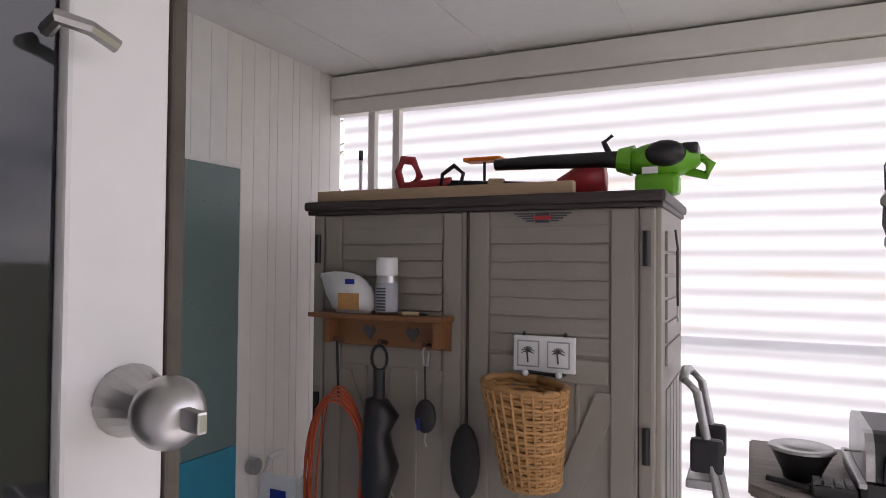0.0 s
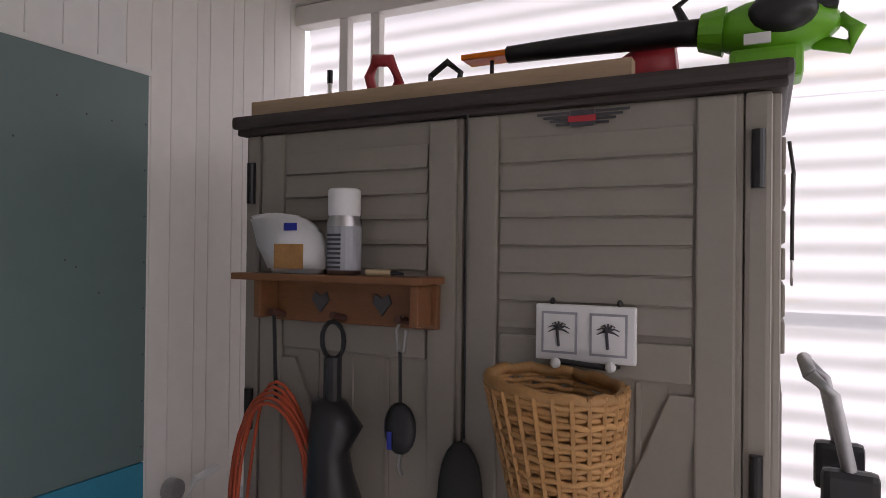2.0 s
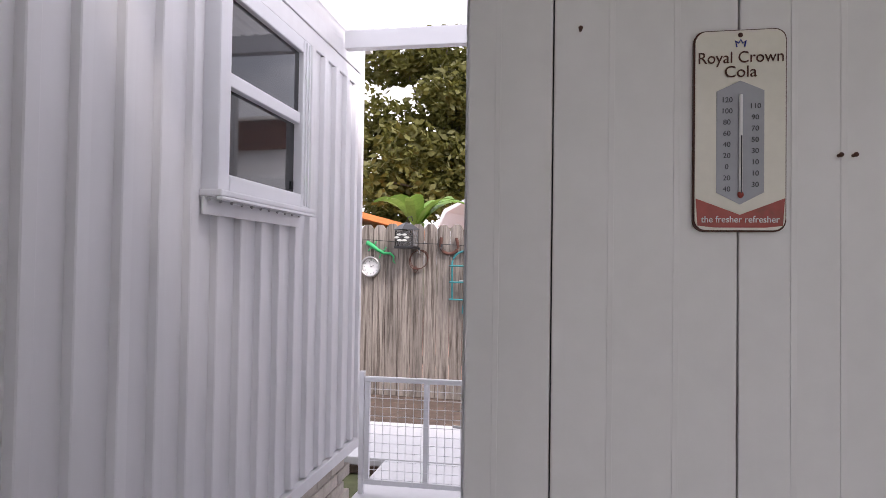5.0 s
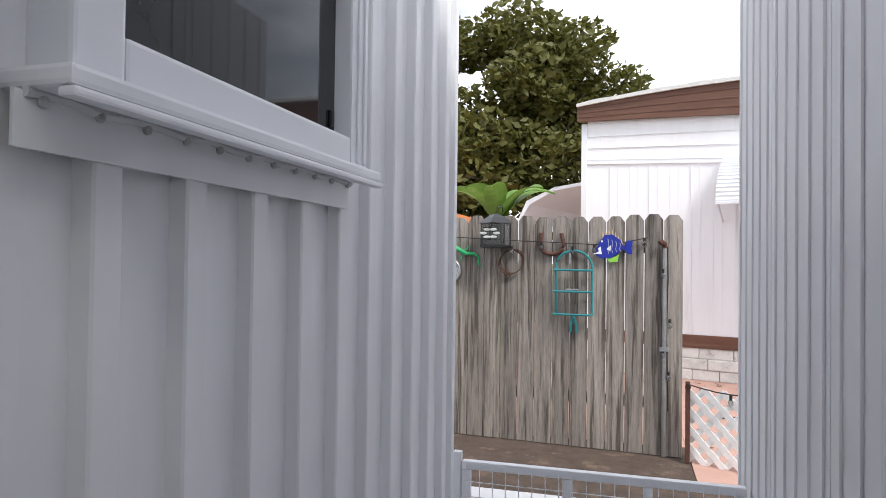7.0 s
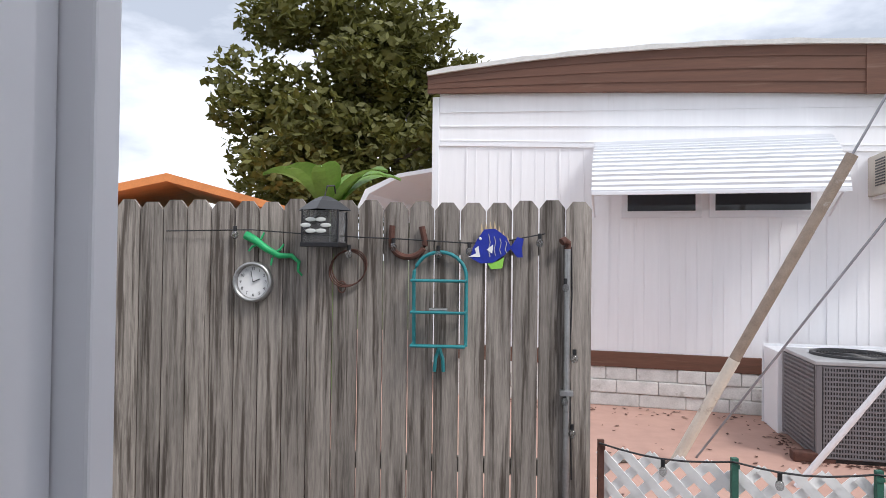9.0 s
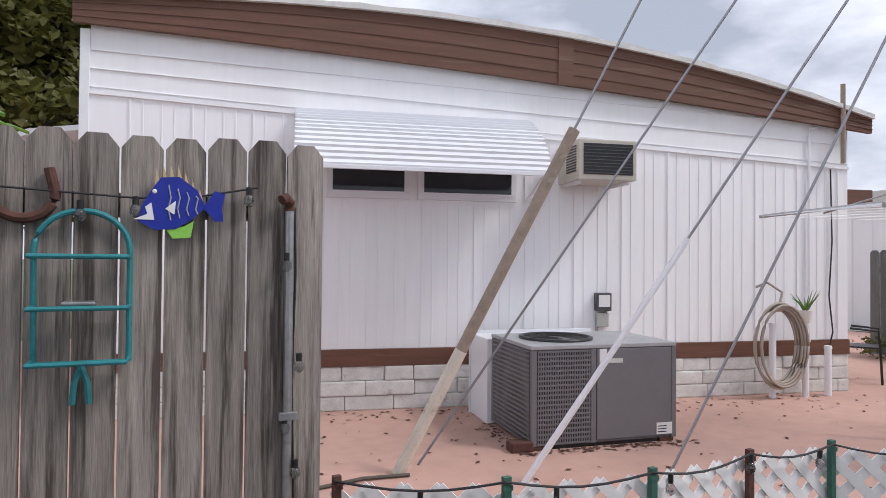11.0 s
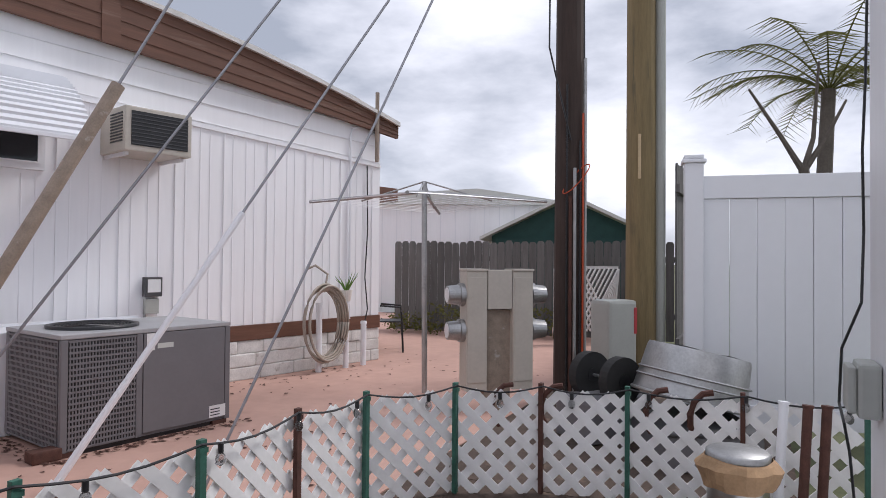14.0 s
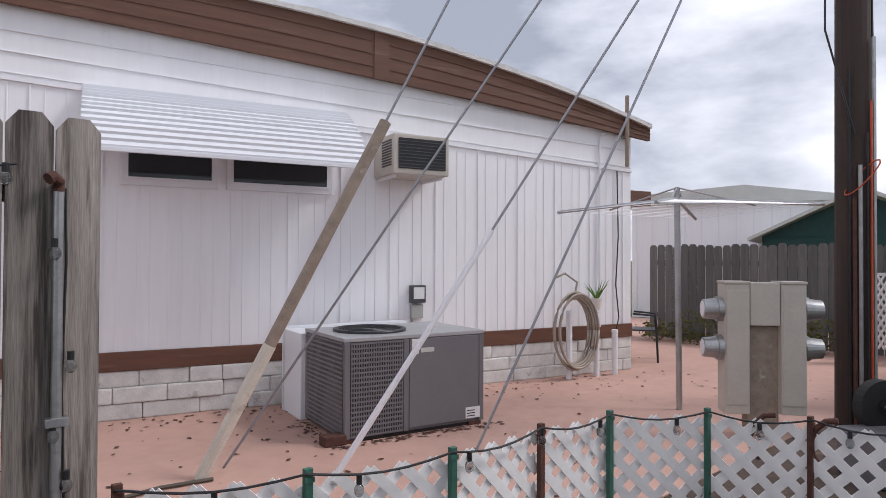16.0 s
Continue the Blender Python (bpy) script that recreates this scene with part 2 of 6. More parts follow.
def tube(pts, r, seg=8, bm=None, taper=1.0):
    """A round bar along a line of points."""
    bm = bm or bmesh.new()
    pts = [Vector(p) for p in pts]
    rings = []
    for i, p in enumerate(pts):
        d = (pts[min(i + 1, len(pts) - 1)] - pts[max(i - 1, 0)]).normalized()
        a = d.cross(Vector((0, 0, 1)) if abs(d.z) < 0.9 else Vector((1, 0, 0))).normalized()
        b = d.cross(a)
        rr = r * (1 + (taper - 1) * i / max(1, len(pts) - 1))
        rings.append([bm.verts.new(p + rr * (math.cos(k * math.tau / seg) * a + math.sin(k * math.tau / seg) * b)) for k in range(seg)])
    for s, t in zip(rings, rings[1:]):
        for k in range(seg):
            bm.faces.new((s[k], s[(k + 1) % seg], t[(k + 1) % seg], t[k]))
    bm.faces.new(rings[0])
    bm.faces.new(rings[-1])
    return bm


def lathe(prof, seg=28, bm=None, c=(0, 0, 0)):
    bm = bm or bmesh.new()
    rings = [[bm.verts.new((c[0] + r * math.cos(k * math.tau / seg), c[1] + r * math.sin(k * math.tau / seg), c[2] + z)) for k in range(seg)] for r, z in prof]
    for s, t in zip(rings, rings[1:]):
        for k in range(seg):
            bm.faces.new((s[k], s[(k + 1) % seg], t[(k + 1) % seg], t[k]))
    return bm


def plate(outline, d0, d1, axis='y', bm=None):
    """A flat shape with thickness; outline in (a, z), laid along x (axis y) or along y (axis x)."""
    bm = bm or bmesh.new()
    def place(a, z, d):
        return (a, d, z) if axis == 'y' else (d, a, z)
    f = [bm.verts.new(place(a, z, d0)) for a, z in outline]
    g = [bm.verts.new(place(a, z, d1)) for a, z in outline]
    bm.faces.new(f)
    bm.faces.new(g[::-1])
    for k in range(len(f)):
        j = (k + 1) % len(f)
        bm.faces.new((f[k], f[j], g[j], g[k]))
    return bm


def arc(cx, cz, r, a0, a1, n):
    return [(cx + r * math.cos(radians(a0 + (a1 - a0) * k / n)), cz + r * math.sin(radians(a0 + (a1 - a0) * k / n))) for k in range(n + 1)]


def text(name, body, size, m, material, parent, sx=1.0):
    c = bpy.data.curves.new(name, 'FONT')
    c.body, c.size, c.align_x, c.align_y, c.extrude = body, size, 'CENTER', 'CENTER', 0.0006
    tmp = bpy.data.objects.new(name, c)
    scene.collection.objects.link(tmp)
    me = bpy.data.meshes.new_from_object(tmp.evaluated_get(bpy.context.evaluated_depsgraph_get()))
    bpy.data.objects.remove(tmp)
    me.materials.clear()
    me.materials.append(material)
    o = new(name, me)
    o.parent = parent
    o.matrix_basis = m @ Matrix.Diagonal((sx, 1, 1, 1))
    return o


# ---- ground ----
bm = bmesh.new()
bmesh.ops.create_grid(bm, x_segments=8, y_segments=8, size=400, matrix=Matrix.Translation((0, 0, -0.12)))
structure("ground", bm, GRASS, "dry sandy grass ground around the lots", "ground")
structure("floor", box(-1.03, 2.6, -3.4, 3.3, -0.11, 0.0), SLAB, "pale painted concrete floor of porch and passage", "floor")
structure("pavement", box(0.06, 13, 5.05, 16, -0.11, -0.05), PATIO, "salmon painted concrete patio with leaves and stains", "pavement")
structure("garden_bed_meters", box(2.9, 7.4, 3.0, 5.046, -0.11, -0.053), SOIL, "dark leaf-littered soil around the poles and bins", "ground")
structure("pavement_rear", box(-9, 0.056, 5.9, 16, -0.11, -0.05), PATIO, "salmon painted concrete patio behind the fence", "pavement")
structure("garden_bed_fence", box(-6, 0.056, 5.05, 5.896, -0.11, -0.057), SOIL, "dark soil strip under the fence", "ground")
structure("garden_bed", box(-2.5, 2.9, 3.31, 5.046, -0.11, -0.056), SOIL, "dark soil bed covered in leaf litter", "ground")

# ---- porch room ----
# board wall with the painted door
def board_wall(name, x0, x1, seams, z1, parent_label):
    w = thing(name, parent_label, "wall", kind="structure")
    edges = [x0, *seams, x1]
    for a, b in zip(edges, edges[1:]):
        g = 0.0006 if a > 0.74 else 0.0013
        part("panel", box(a + g, b - g, 0.0, 0.03, 0.0, z1, 0.003), CREAM if a > 1.6 else WHITE, w)
    part("backing", box(x0, x1, 0.031, 0.09, 0, z1), INK, w)
    return w


w_front = board_wall("wall_shed_front", 0.0, 2.45, [0.152, 0.459, 0.735, 0.85, 0.95, 1.05, 1.15, 1.25, 1.35, 1.45, 1.55, 1.64, 1.725, 1.80, 1.90, 1.955, 2.06, 2.11, 2.21, 2.27, 2.36], 2.56, "white and cream painted board wall with vertical joints")
for x in (0.055, 0.252, 0.36, 0.545, 0.62):
    part("bead", box(x - 0.005, x + 0.005, -0.0018, -0.0002, 0.0, 2.56, 0.0006), WHITE, w_front)
bm = bmesh.new()
for k in range(10):
    box(-0.012, 0.05, 0.091 + k * 0.284, 0.091 + k * 0.284 + 0.278, 0, 2.5, 0.004, bm)
box(-0.005, 0.049, 0.095, 2.93, 0, 2.5, 0, bm)
structure("wall_shed_side", bm, SIDING, "white ribbed metal side wall of the shed")
bm = bmesh.new()
for k in range(25):
    box(-0.018, -0.0125, 0.1 + k * 0.115, 0.112 + k * 0.115, 0, 2.5, 0, bm)
structure("trim_shed_ribs", bm, SIDING, "thin raised ribs on white metal siding", "trim")
structure("wall_shed_end", box(0.051, 1.41, 2.89, 2.93, -0.05, 2.5), SIDING, "white metal end wall of the shed")
structure("wall_shed_back", box(1.35, 1.41, 0.1, 2.889, 0, 2.5), SIDING, "white metal rear wall of the shed")
structure("baseboard", box(2.40, 2.45, -3.4, -0.01, 0.0, 0.32), WHITE, "low white kick board under the fibreglass wall", "baseboard")

# corrugated translucent wall
def corrugated(name, y0, y1, z0, z1, x, pitch=0.079, amp=0.0042):
    bm = bmesh.new()
    n = int((z1 - z0) / pitch * 8)
    rows = []
    for i in range(n + 1):
        z = z0 + (z1 - z0) * i / n
        dx = amp * math.sin(z / pitch * math.tau)
        rows.append([bm.verts.new((x + dx, y0, z)), bm.verts.new((x + dx, y1, z))])
    for a, b in zip(rows, rows[1:]):
        bm.faces.new((a[0], a[1], b[1], b[0]))
    return tagged(obj(name, bm, CORR, smooth=True), "translucent white corrugated fibreglass wall sheet, stained", "wall", kind="structure")


corrugated("wall_fibreglass_low", -3.4, -0.01, 0.3, 1.32, 2.47)
corrugated("wall_fibreglass_mid", -3.4, -0.01, 1.30, 1.95, 2.485)
corrugated("wall_fibreglass_high", -3.4, -0.01, 1.93, 2.45, 2.47)
bm = box(2.36, 2.46, -3.4, 0.0, 2.44, 2.55, 0.006)
box(2.39, 2.46, -3.4, 0.0, 2.36, 2.437, 0.005, bm)
structure("trim_beam", bm, CREAM, "white painted timber beam under the porch ceiling", "beam")
for y in (-0.22, -0.36, -2.42, -3.36):
    structure("post", box(2.40, 2.438, y - 0.019, y + 0.019, 0.3, 2.44, 0.003), CREAM, "slim white painted timber post", "post")
bm = box(-1.0, 2.6, -3.45, 0.1, 2.56, 2.62)
for k in range(6):
    box(-0.92, 2.36, -3.3 + k * 0.6, -3.294 + k * 0.6, 2.556, 2.56, 0, bm)
structure("ceiling", bm, CEIL, "white panelled porch ceiling with scuffs", "ceiling")
bm = bmesh.new()
rows = []
for k in range(141):
    x = -1.0 + 1.4 * k / 140
    dz = 0.006 * math.sin(x / 0.079 * math.tau)
    rows.append([bm.verts.new((x, 0.11, 2.66 + dz)), bm.verts.new((x, 2.2, 2.64 + dz))])
for a, b in zip(rows, rows[1:]):
    bm.faces.new((a[0], a[1], b[1], b[0]))
tagged(obj("ceiling_passage", bm, CORR, smooth=True), "translucent corrugated roof sheet over the narrow passage", "ceiling", kind="structure")
structure("trim_passage_fascia", box(-0.98, 0.4, 2.14, 2.2, 2.52, 2.618, 0.005), VINYL, "white fascia board at the end of the passage roof", "trim")

# ---- own house wall with ribs ----
house = thing("wall_house", "white ribbed metal house wall above a brick base", "wall", kind="structure")
WY0, WY1, WZ0, WZ1 = 0.85, 1.645, 1.62, 2.37
HX0 = -1.025  # outer face of the flat sheet
for a, b, z0, z1 in ((-4.6, WY0, 0.36, 2.41), (WY1, 2.53, 0.36, 2.41), (WY0, WY1, 0.36, WZ0), (WY0, WY1, WZ1, 2.41)):
    part("sheet", box(HX0 - 0.065, HX0, a, b, z0, z1), SIDING, house)
for k in range(44):
    y = 0.2453 + (k - 29) * 0.167
    if y > 2.47:
        break
    zt = 1.56 if WY0 - 0.09 < y < WY1 - 0.02 else 2.405
    bm = bmesh.new()
    prof = [(HX0, y), (HX0 + 0.022, y + 0.006), (HX0 + 0.025, y + 0.010), (HX0 + 0.025, y + 0.050), (HX0 + 0.020, y + 0.056), (HX0, y + 0.064)]
    lo = [bm.verts.new((px, py, 0.37)) for px, py in prof]
    hi = [bm.verts.new((px, py, zt)) for px, py in prof]
    for q in range(5):
        bm.faces.new((lo[q], lo[q + 1], hi[q + 1], hi[q]))
    part("rib", bm, SIDING, house)
for k in range(3):
    part("lap_board", box(HX0 - 0.06, HX0 + 0.013 + 0.006 * (k % 2), -4.6, 2.54, 2.412 + k * 0.085, 2.494 + k * 0.085, 0.004), SIDING, house)
part("base_rail", box(HX0 - 0.06, HX0 + 0.03, -4.6, 2.54, 0.30, 0.358, 0.004), SIDING, house)
part("corner_trim", box(HX0 - 0.07, HX0 + 0.028, 2.532, 2.57, 0.3, 2.66, 0.003), SIDING, house)
part("end_wall", box(-6.0, HX0 - 0.071, 2.48, 2.54, -0.1, 2.66), SIDING, house)
BRICK = mat("whitewashed brick", (0.5, 0.45, 0.4), 0.9, 8, 0.2, 0.4, rand=0.15)
me0 = None
for r in range(4):
    for k in range(12):
        y = 2.51 - k * 0.21 - (r % 2) * 0.1
        b = part("brick", box(-1.1, -1.03, y - 0.2, y, 0.005 + r * 0.074, 0.070 + r * 0.074, 0.004), BRICK, house)
# house roof
structure("roof_house", box(-6, -0.99, -4.6, 2.7, 2.67, 2.74), ROOFW, "white coated roof of the house", "roof")

# window
win = thing("window_1", "white single-hung metal window with dark glass and projecting sill", "window", kind="structure")
WX = HX0 + 0.062
part("window_frame", box(HX0 - 0.06, WX, WY0, WY0 + 0.075, WZ0, WZ1, 0.006), VINYL, win)
part("window_frame", box(HX0 - 0.06, WX, WY1 - 0.085, WY1, WZ0, WZ1, 0.006), VINYL, win)
part("window_frame", box(HX0 - 0.06, WX - 0.001, WY0 + 0.076, WY1 - 0.086, WZ0, WZ0 + 0.06, 0.006), VINYL, win)
part("window_frame", box(HX0 - 0.06, WX - 0.001, WY0 + 0.076, WY1 - 0.086, WZ1 - 0.06, WZ1, 0.006), VINYL, win)
part("frame_bead", box(WX, WX + 0.006, WY1 - 0.03, WY1 - 0.018, WZ0 + 0.01, WZ1 - 0.01, 0.002), VINYL, win)
part("frame_bead", box(WX, WX + 0.006, WY1 - 0.062, WY1 - 0.052, WZ0 + 0.01, WZ1 - 0.01, 0.002), VINYL, win)
part("meeting_rail", box(WX - 0.05, WX - 0.012, WY0 + 0.076, WY1 - 0.086, 1.992, 2.042, 0.005), VINYL, win)
part("pane", box(WX - 0.045, WX - 0.040, WY0 + 0.076, WY1 - 0.086, 1.681, 1.991), GLASS, win)
part("pane", box(WX - 0.028, WX - 0.023, WY0 + 0.076, WY1 - 0.086, 2.043, 2.309), GLASS, win)
part("screen_latch", box(WX - 0.039, WX - 0.033, WY1 - 0.112, WY1 - 0.098, 1.70, 1.735, 0.002), BLACK, win)
ws = part("window_sill", box(HX0 - 0.05, WX + 0.03, WY0 - 0.03, WY1 + 0.012, 1.596, 1.619, 0.006), VINYL, win)
part("sill_lip", box(WX + 0.012, WX + 0.034, WY0 - 0.03, WY1 + 0.014, 1.584, 1.5955, 0.004), VINYL, ws)
part("flashing", box(HX0 + 0.026, HX0 + 0.032, WY0 - 0.04, WY1 - 0.03, 1.535, 1.594, 0.001), SIDING, win, "bent metal flashing strip")
part("sealant", tube([(HX0 + 0.034, WY0 - 0.03 + j * 0.05, 1.592 + 0.003 * math.sin(j * 2.3)) for j in range(17)], 0.006, 6), SLAB, win)
for k in range(11):
    sc = part("screw", ball((HX0 + 0.036, WY0 - 0.01 + k * 0.076, 1.586), 0.005, 0.007, 0.007, seg=8), GALV, win)

# open house door beside the start
dm = pose(-0.83, -1.235, 0, 0, 0, -15.5)
door = tagged(new("door_house"), "white glazed house door standing open", "door", kind="structure")
door.matrix_basis = dm
part("stile", box(0.0, 0.14, -0.02, 0.02, 0.02, 2.02, 0.004), WHITE, door)
part("stile", box(0.81, 0.89, -0.02, 0.02, 0.02, 2.02, 0.004), WHITE, door)
part("rail", box(0.141, 0.809, -0.02, 0.02, 0.02, 0.6, 0.004), WHITE, door)
part("rail", box(0.141, 0.809, -0.02, 0.02, 1.86, 2.02, 0.004), WHITE, door)
part("pane", box(0.141, 0.809, -0.004, 0.004, 0.6, 1.86), GLASS, door)
part("edge_strip", box(0.891, 0.905, -0.022, 0.022, 0.02, 2.02, 0.003), BARK, door)
for z in (1.78, 1.42):
    part("clip", tube([(0.795, -0.021, z), (0.795, -0.045, z + 0.004), (0.815, -0.05, z), (0.835, -0.048, z - 0.008)], 0.006, 8), STEEL, door)
kn = part("knob", ball((0.862, -0.085, 1.495), 0.028, 0.026, 0.028, seg=20), STEEL, door, "brushed steel knob", True)
part("rose", cyl((0.862, -0.021, 1.495), (0.862, -0.06, 1.495), 0.03, 0.018, 20), STEEL, kn)
part("turn_button", box(0.858, 0.866, -0.135, -0.11, 1.487, 1.503, 0.002), STEEL, kn)

# teal door in the board wall
td = tagged(new("door_shed"), "grey-green painted plank door with turquoise lower part", "door", kind="structure")
part("slab", box(0.752, 1.70, -0.022, -0.002, 0.855, 1.992, 0.003), TEAL, td)
part("lower_slab", box(0.752, 1.70, -0.022, -0.002, 0.02, 0.853, 0.003), BLUE, td, "turquoise painted lower part")
part("casing", box(0.738, 0.751, -0.016, -0.001, 0, 2.01, 0.002), WHITE, td)
part("casing", box(0.738, 1.715, -0.014, -0.001, 1.993, 2.012, 0.002), WHITE, td)
rng = random.Random(4)
for k in range(24):
    side = k % 3
    x, z = (1.69, 0.9 + k * 0.045) if side == 0 else (rng.uniform(0.8, 1.65), rng.uniform(1.3, 1.97))
    part("screw", ball((x, -0.022, z), 0.003, 0.002, 0.003, seg=8), GUNMETAL, td)
hs = part("hasp", box(0.705, 0.80, -0.034, -0.024, 1.318, 1.362, 0.003), GUNMETAL, td, "scratched steel hasp")
part("staple", tube([(0.775, -0.03, 1.35), (0.775, -0.055, 1.35), (0.785, -0.055, 1.33), (0.785, -0.03, 1.33)], 0.004), STEEL, hs)
hd = part("handle", tube([(0.775, -0.03, 1.12), (0.776, -0.06, 1.10), (0.777, -0.066, 1.04), (0.772, -0.055, 0.985), (0.764, -0.03, 0.965)], 0.010, 10), CREAM, td, "chipped cream door handle", True)
part("lock_cylinder", cyl((0.775, -0.02, 1.122), (0.775, -0.045, 1.122), 0.018, 0.015), STEEL, hd)
pl = thing("padlock", "laminated steel padlock with blue base hanging from hasp", "padlock")
part("lock_body", box(0.764, 0.802, -0.062, -0.04, 1.245, 1.288, 0.004), STEEL, pl)
part("bumper", box(0.763, 0.803, -0.063, -0.039, 1.236, 1.246, 0.003), FISHB, pl, "blue plastic bumper")
part("shackle", tube([(0.771, -0.05, 1.287), (0.769, -0.05, 1.34)] + [(0.783 + 0.014 * math.cos(a), -0.05, 1.345 + 0.012 * math.sin(a)) for a in (3.0, 2.2, 1.57, 0.9, 0.1)] + [(0.797, -0.05, 1.287)], 0.0045, 8), STEEL, pl)

# thermometer sign
sg = thing("thermometer_sign", "rusty cream enamel advertising thermometer with red foot on wall", "sign", pose(0.457, -0.004, 0))
def rounded(w, z0, z1, r, n=5):
    return arc(w - r, z0 + r, r, -90, 0, n) + arc(w - r, z1 - r, r, 0, 90, n) + arc(-w + r, z1 - r, r, 90, 180, n) + arc(-w + r, z0 + r, r, 180, 270, n)
part("plate", plate(rounded(0.07, 1.445, 1.776, 0.018), -0.012, 0.0), SIGNW, sg)
part("rust_rim", plate(rounded(0.0725, 1.4425, 1.7785, 0.018), -0.008, 0.002), RUST, sg)
part("red_foot", plate([(-0.066, 1.452), (-0.04, 1.449), (0.04, 1.449), (0.066, 1.452), (0.069, 1.497), (0.0, 1.470), (-0.069, 1.497)], -0.0135, -0.012), SIGNR, sg)
part("scale_plate", plate([(0.0, 1.487), (0.037, 1.507), (0.037, 1.675), (0.0, 1.692), (-0.037, 1.675), (-0.037, 1.507)], -0.0135, -0.012), SIGNG, sg)
tb = part("tube", cyl((0, -0.017, 1.505), (0, -0.017, 1.668), 0.003, seg=8), PAPER, sg)
part("liquid", cyl((0.0005, -0.020, 1.505), (0.0005, -0.020, 1.60), 0.0012, seg=6), INK, tb)
part("bulb", ball((0, -0.017, 1.503), 0.005, 0.004, 0.006, seg=10), SIGNR, tb)
FRONT = pose(0, 0, 0, 90)
def front(x, z, y=-0.0142):
    return pose(x, y, z, 90)
text("lettering", "Royal Crown", 0.027, front(0, 1.730), RUST, sg, 0.93)
text("lettering", "Cola", 0.027, front(0, 1.706), RUST, sg)
text("lettering", "the fresher refresher", 0.0155, front(0, 1.462), PAPER, sg, 0.92)
for k in range(9):
    z = 1.66 - k * 0.0185
    text("numeral", ["120", "100", "80", "60", "40", "20", "0", "20", "40"][k], 0.012, front(-0.021, z), INK, sg)
    if k < 8:
        text("numeral", ["110", "90", "70", "50", "30", "10", "10", "30"][k], 0.012, front(0.023, z - 0.011), INK, sg)
part("crown_mark", tube([(-0.006, -0.0145, 1.748), (-0.008, -0.0145, 1.758), (-0.003, -0.0145, 1.754), (0, -0.0145, 1.760), (0.003, -0.0145, 1.754), (0.008, -0.0145, 1.758), (0.006, -0.0145, 1.748)], 0.0014, 5), FISHB, sg)
part("screw", ball((0, -0.013, 1.768), 0.004, 0.003, 0.004, seg=8), RUST, sg)

# wall clock above
def wall_clock(cx, cz, R, plane, label):
    c = thing("wall_clock", label, "clock", plane)
    part("case", lathe([(R, 0), (R, 0.03), (R * 0.93, 0.045), (R * 0.82, 0.04), (R * 0.8, 0.02)], 40), GALV, c, "ringed galvanised case", True)
    part("face", lathe([(0.0001, 0.014), (R * 0.8, 0.014)], 40), PAPER, c)
    for k in range(12):
        a = math.pi / 2 - (k + 1) * math.tau / 12
        text("numeral", str(k + 1), R * 0.2, pose(R * 0.64 * math.cos(a), R * 0.64 * math.sin(a), 0.016), INK, c)
    part("hand_hour", tube([(0, 0, 0.02), (R * 0.35, R * 0.15, 0.02)], R * 0.025, 6), INK, c)
    part("hand_minute", tube([(0, 0, 0.022), (-R * 0.1, R * 0.55, 0.022)], R * 0.018, 6), INK, c)
    return c


wall_clock(0, 0, 0.125, pose(0.458, -0.002, 1.985, 90), "round galvanised wall clock with cream dial on white boards")
for x, z in ((0.198, 1.795), (0.612, 1.568), (0.634, 1.568), (0.648, 1.86), (0.648, 1.905)):
    nl = thing("nail", "small rusty nail in white wall board", "nail", group="nails in the wall")
    part("shank", cyl((x, 0.005, z), (x, -0.012, z), 0.003, seg=8), RUST, nl)
    part("head", ball((x, -0.012, z), 0.004, 0.003, 0.004, seg=8), RUST, nl)

# ---- storage cabinet ----
CX = 1.73
cab = thing("storage_cabinet", "tall taupe resin storage cabinet with dark brown lid and hung tools", "cabinet")
part("body", box(CX + 0.03, 2.37, -1.685, -0.38, 0.02, 1.80, 0.012), TAUPE, cab)
ld = part("lid", box(CX - 0.035, 2.38, -1.705, -0.35, 1.806, 1.842, 0.012), BROWN, cab, "dark brown resin lid")
part("lid_step", box(CX - 0.02, 2.37, -1.695, -0.36, 1.79, 1.807, 0.005), BROWN, ld)
def cabinet_door(y0, y1, seam_side):
    d = part("door", box(CX, CX + 0.028, y1, y0, 0.05, 1.79, 0.006), TAUPE, cab)
    a, b = y1 + 0.09, y0 - 0.09
    for k in range(7):
        z = 1.735 - k * 0.0605
        part("louvre", slat(a, b, z), TAUPE, d)
    part("stile", box(CX - 0.013, CX + 0.002, y1 + 0.012, a - 0.006, 0.06, 1.785, 0.005), TAUPE, d)
    part("stile", box(CX - 0.013, CX + 0.002, b + 0.006, y0 - 0.012, 0.06, 1.785, 0.005), TAUPE, d)
    part("mid_rail", box(CX - 0.012, CX + 0.002, a, b, 1.225, 1.30, 0.004), TAUPE, d)
    for s in (0, 1):
        p, q = ((a, 0.2), (b, 1.2)) if s else ((b, 0.2), (a, 1.2))
        if s == seam_side:
            w = 0.04
            part("brace", plate([(p[0] - w, p[1]), (p[0] + w, p[1]), (q[0] + w, q[1]), (q[0] - w, q[1])], CX - 0.01, CX + 0.002, 'x'), TAUPE, d)
    for k in range(3):
        y = a + (b - a) * (k + 1) / 4
        part("groove_bead", box(CX - 0.005, CX + 0.002, y - 0.006, y + 0.006, 0.12, 1.22, 0.002), TAUPE, d)
    return d


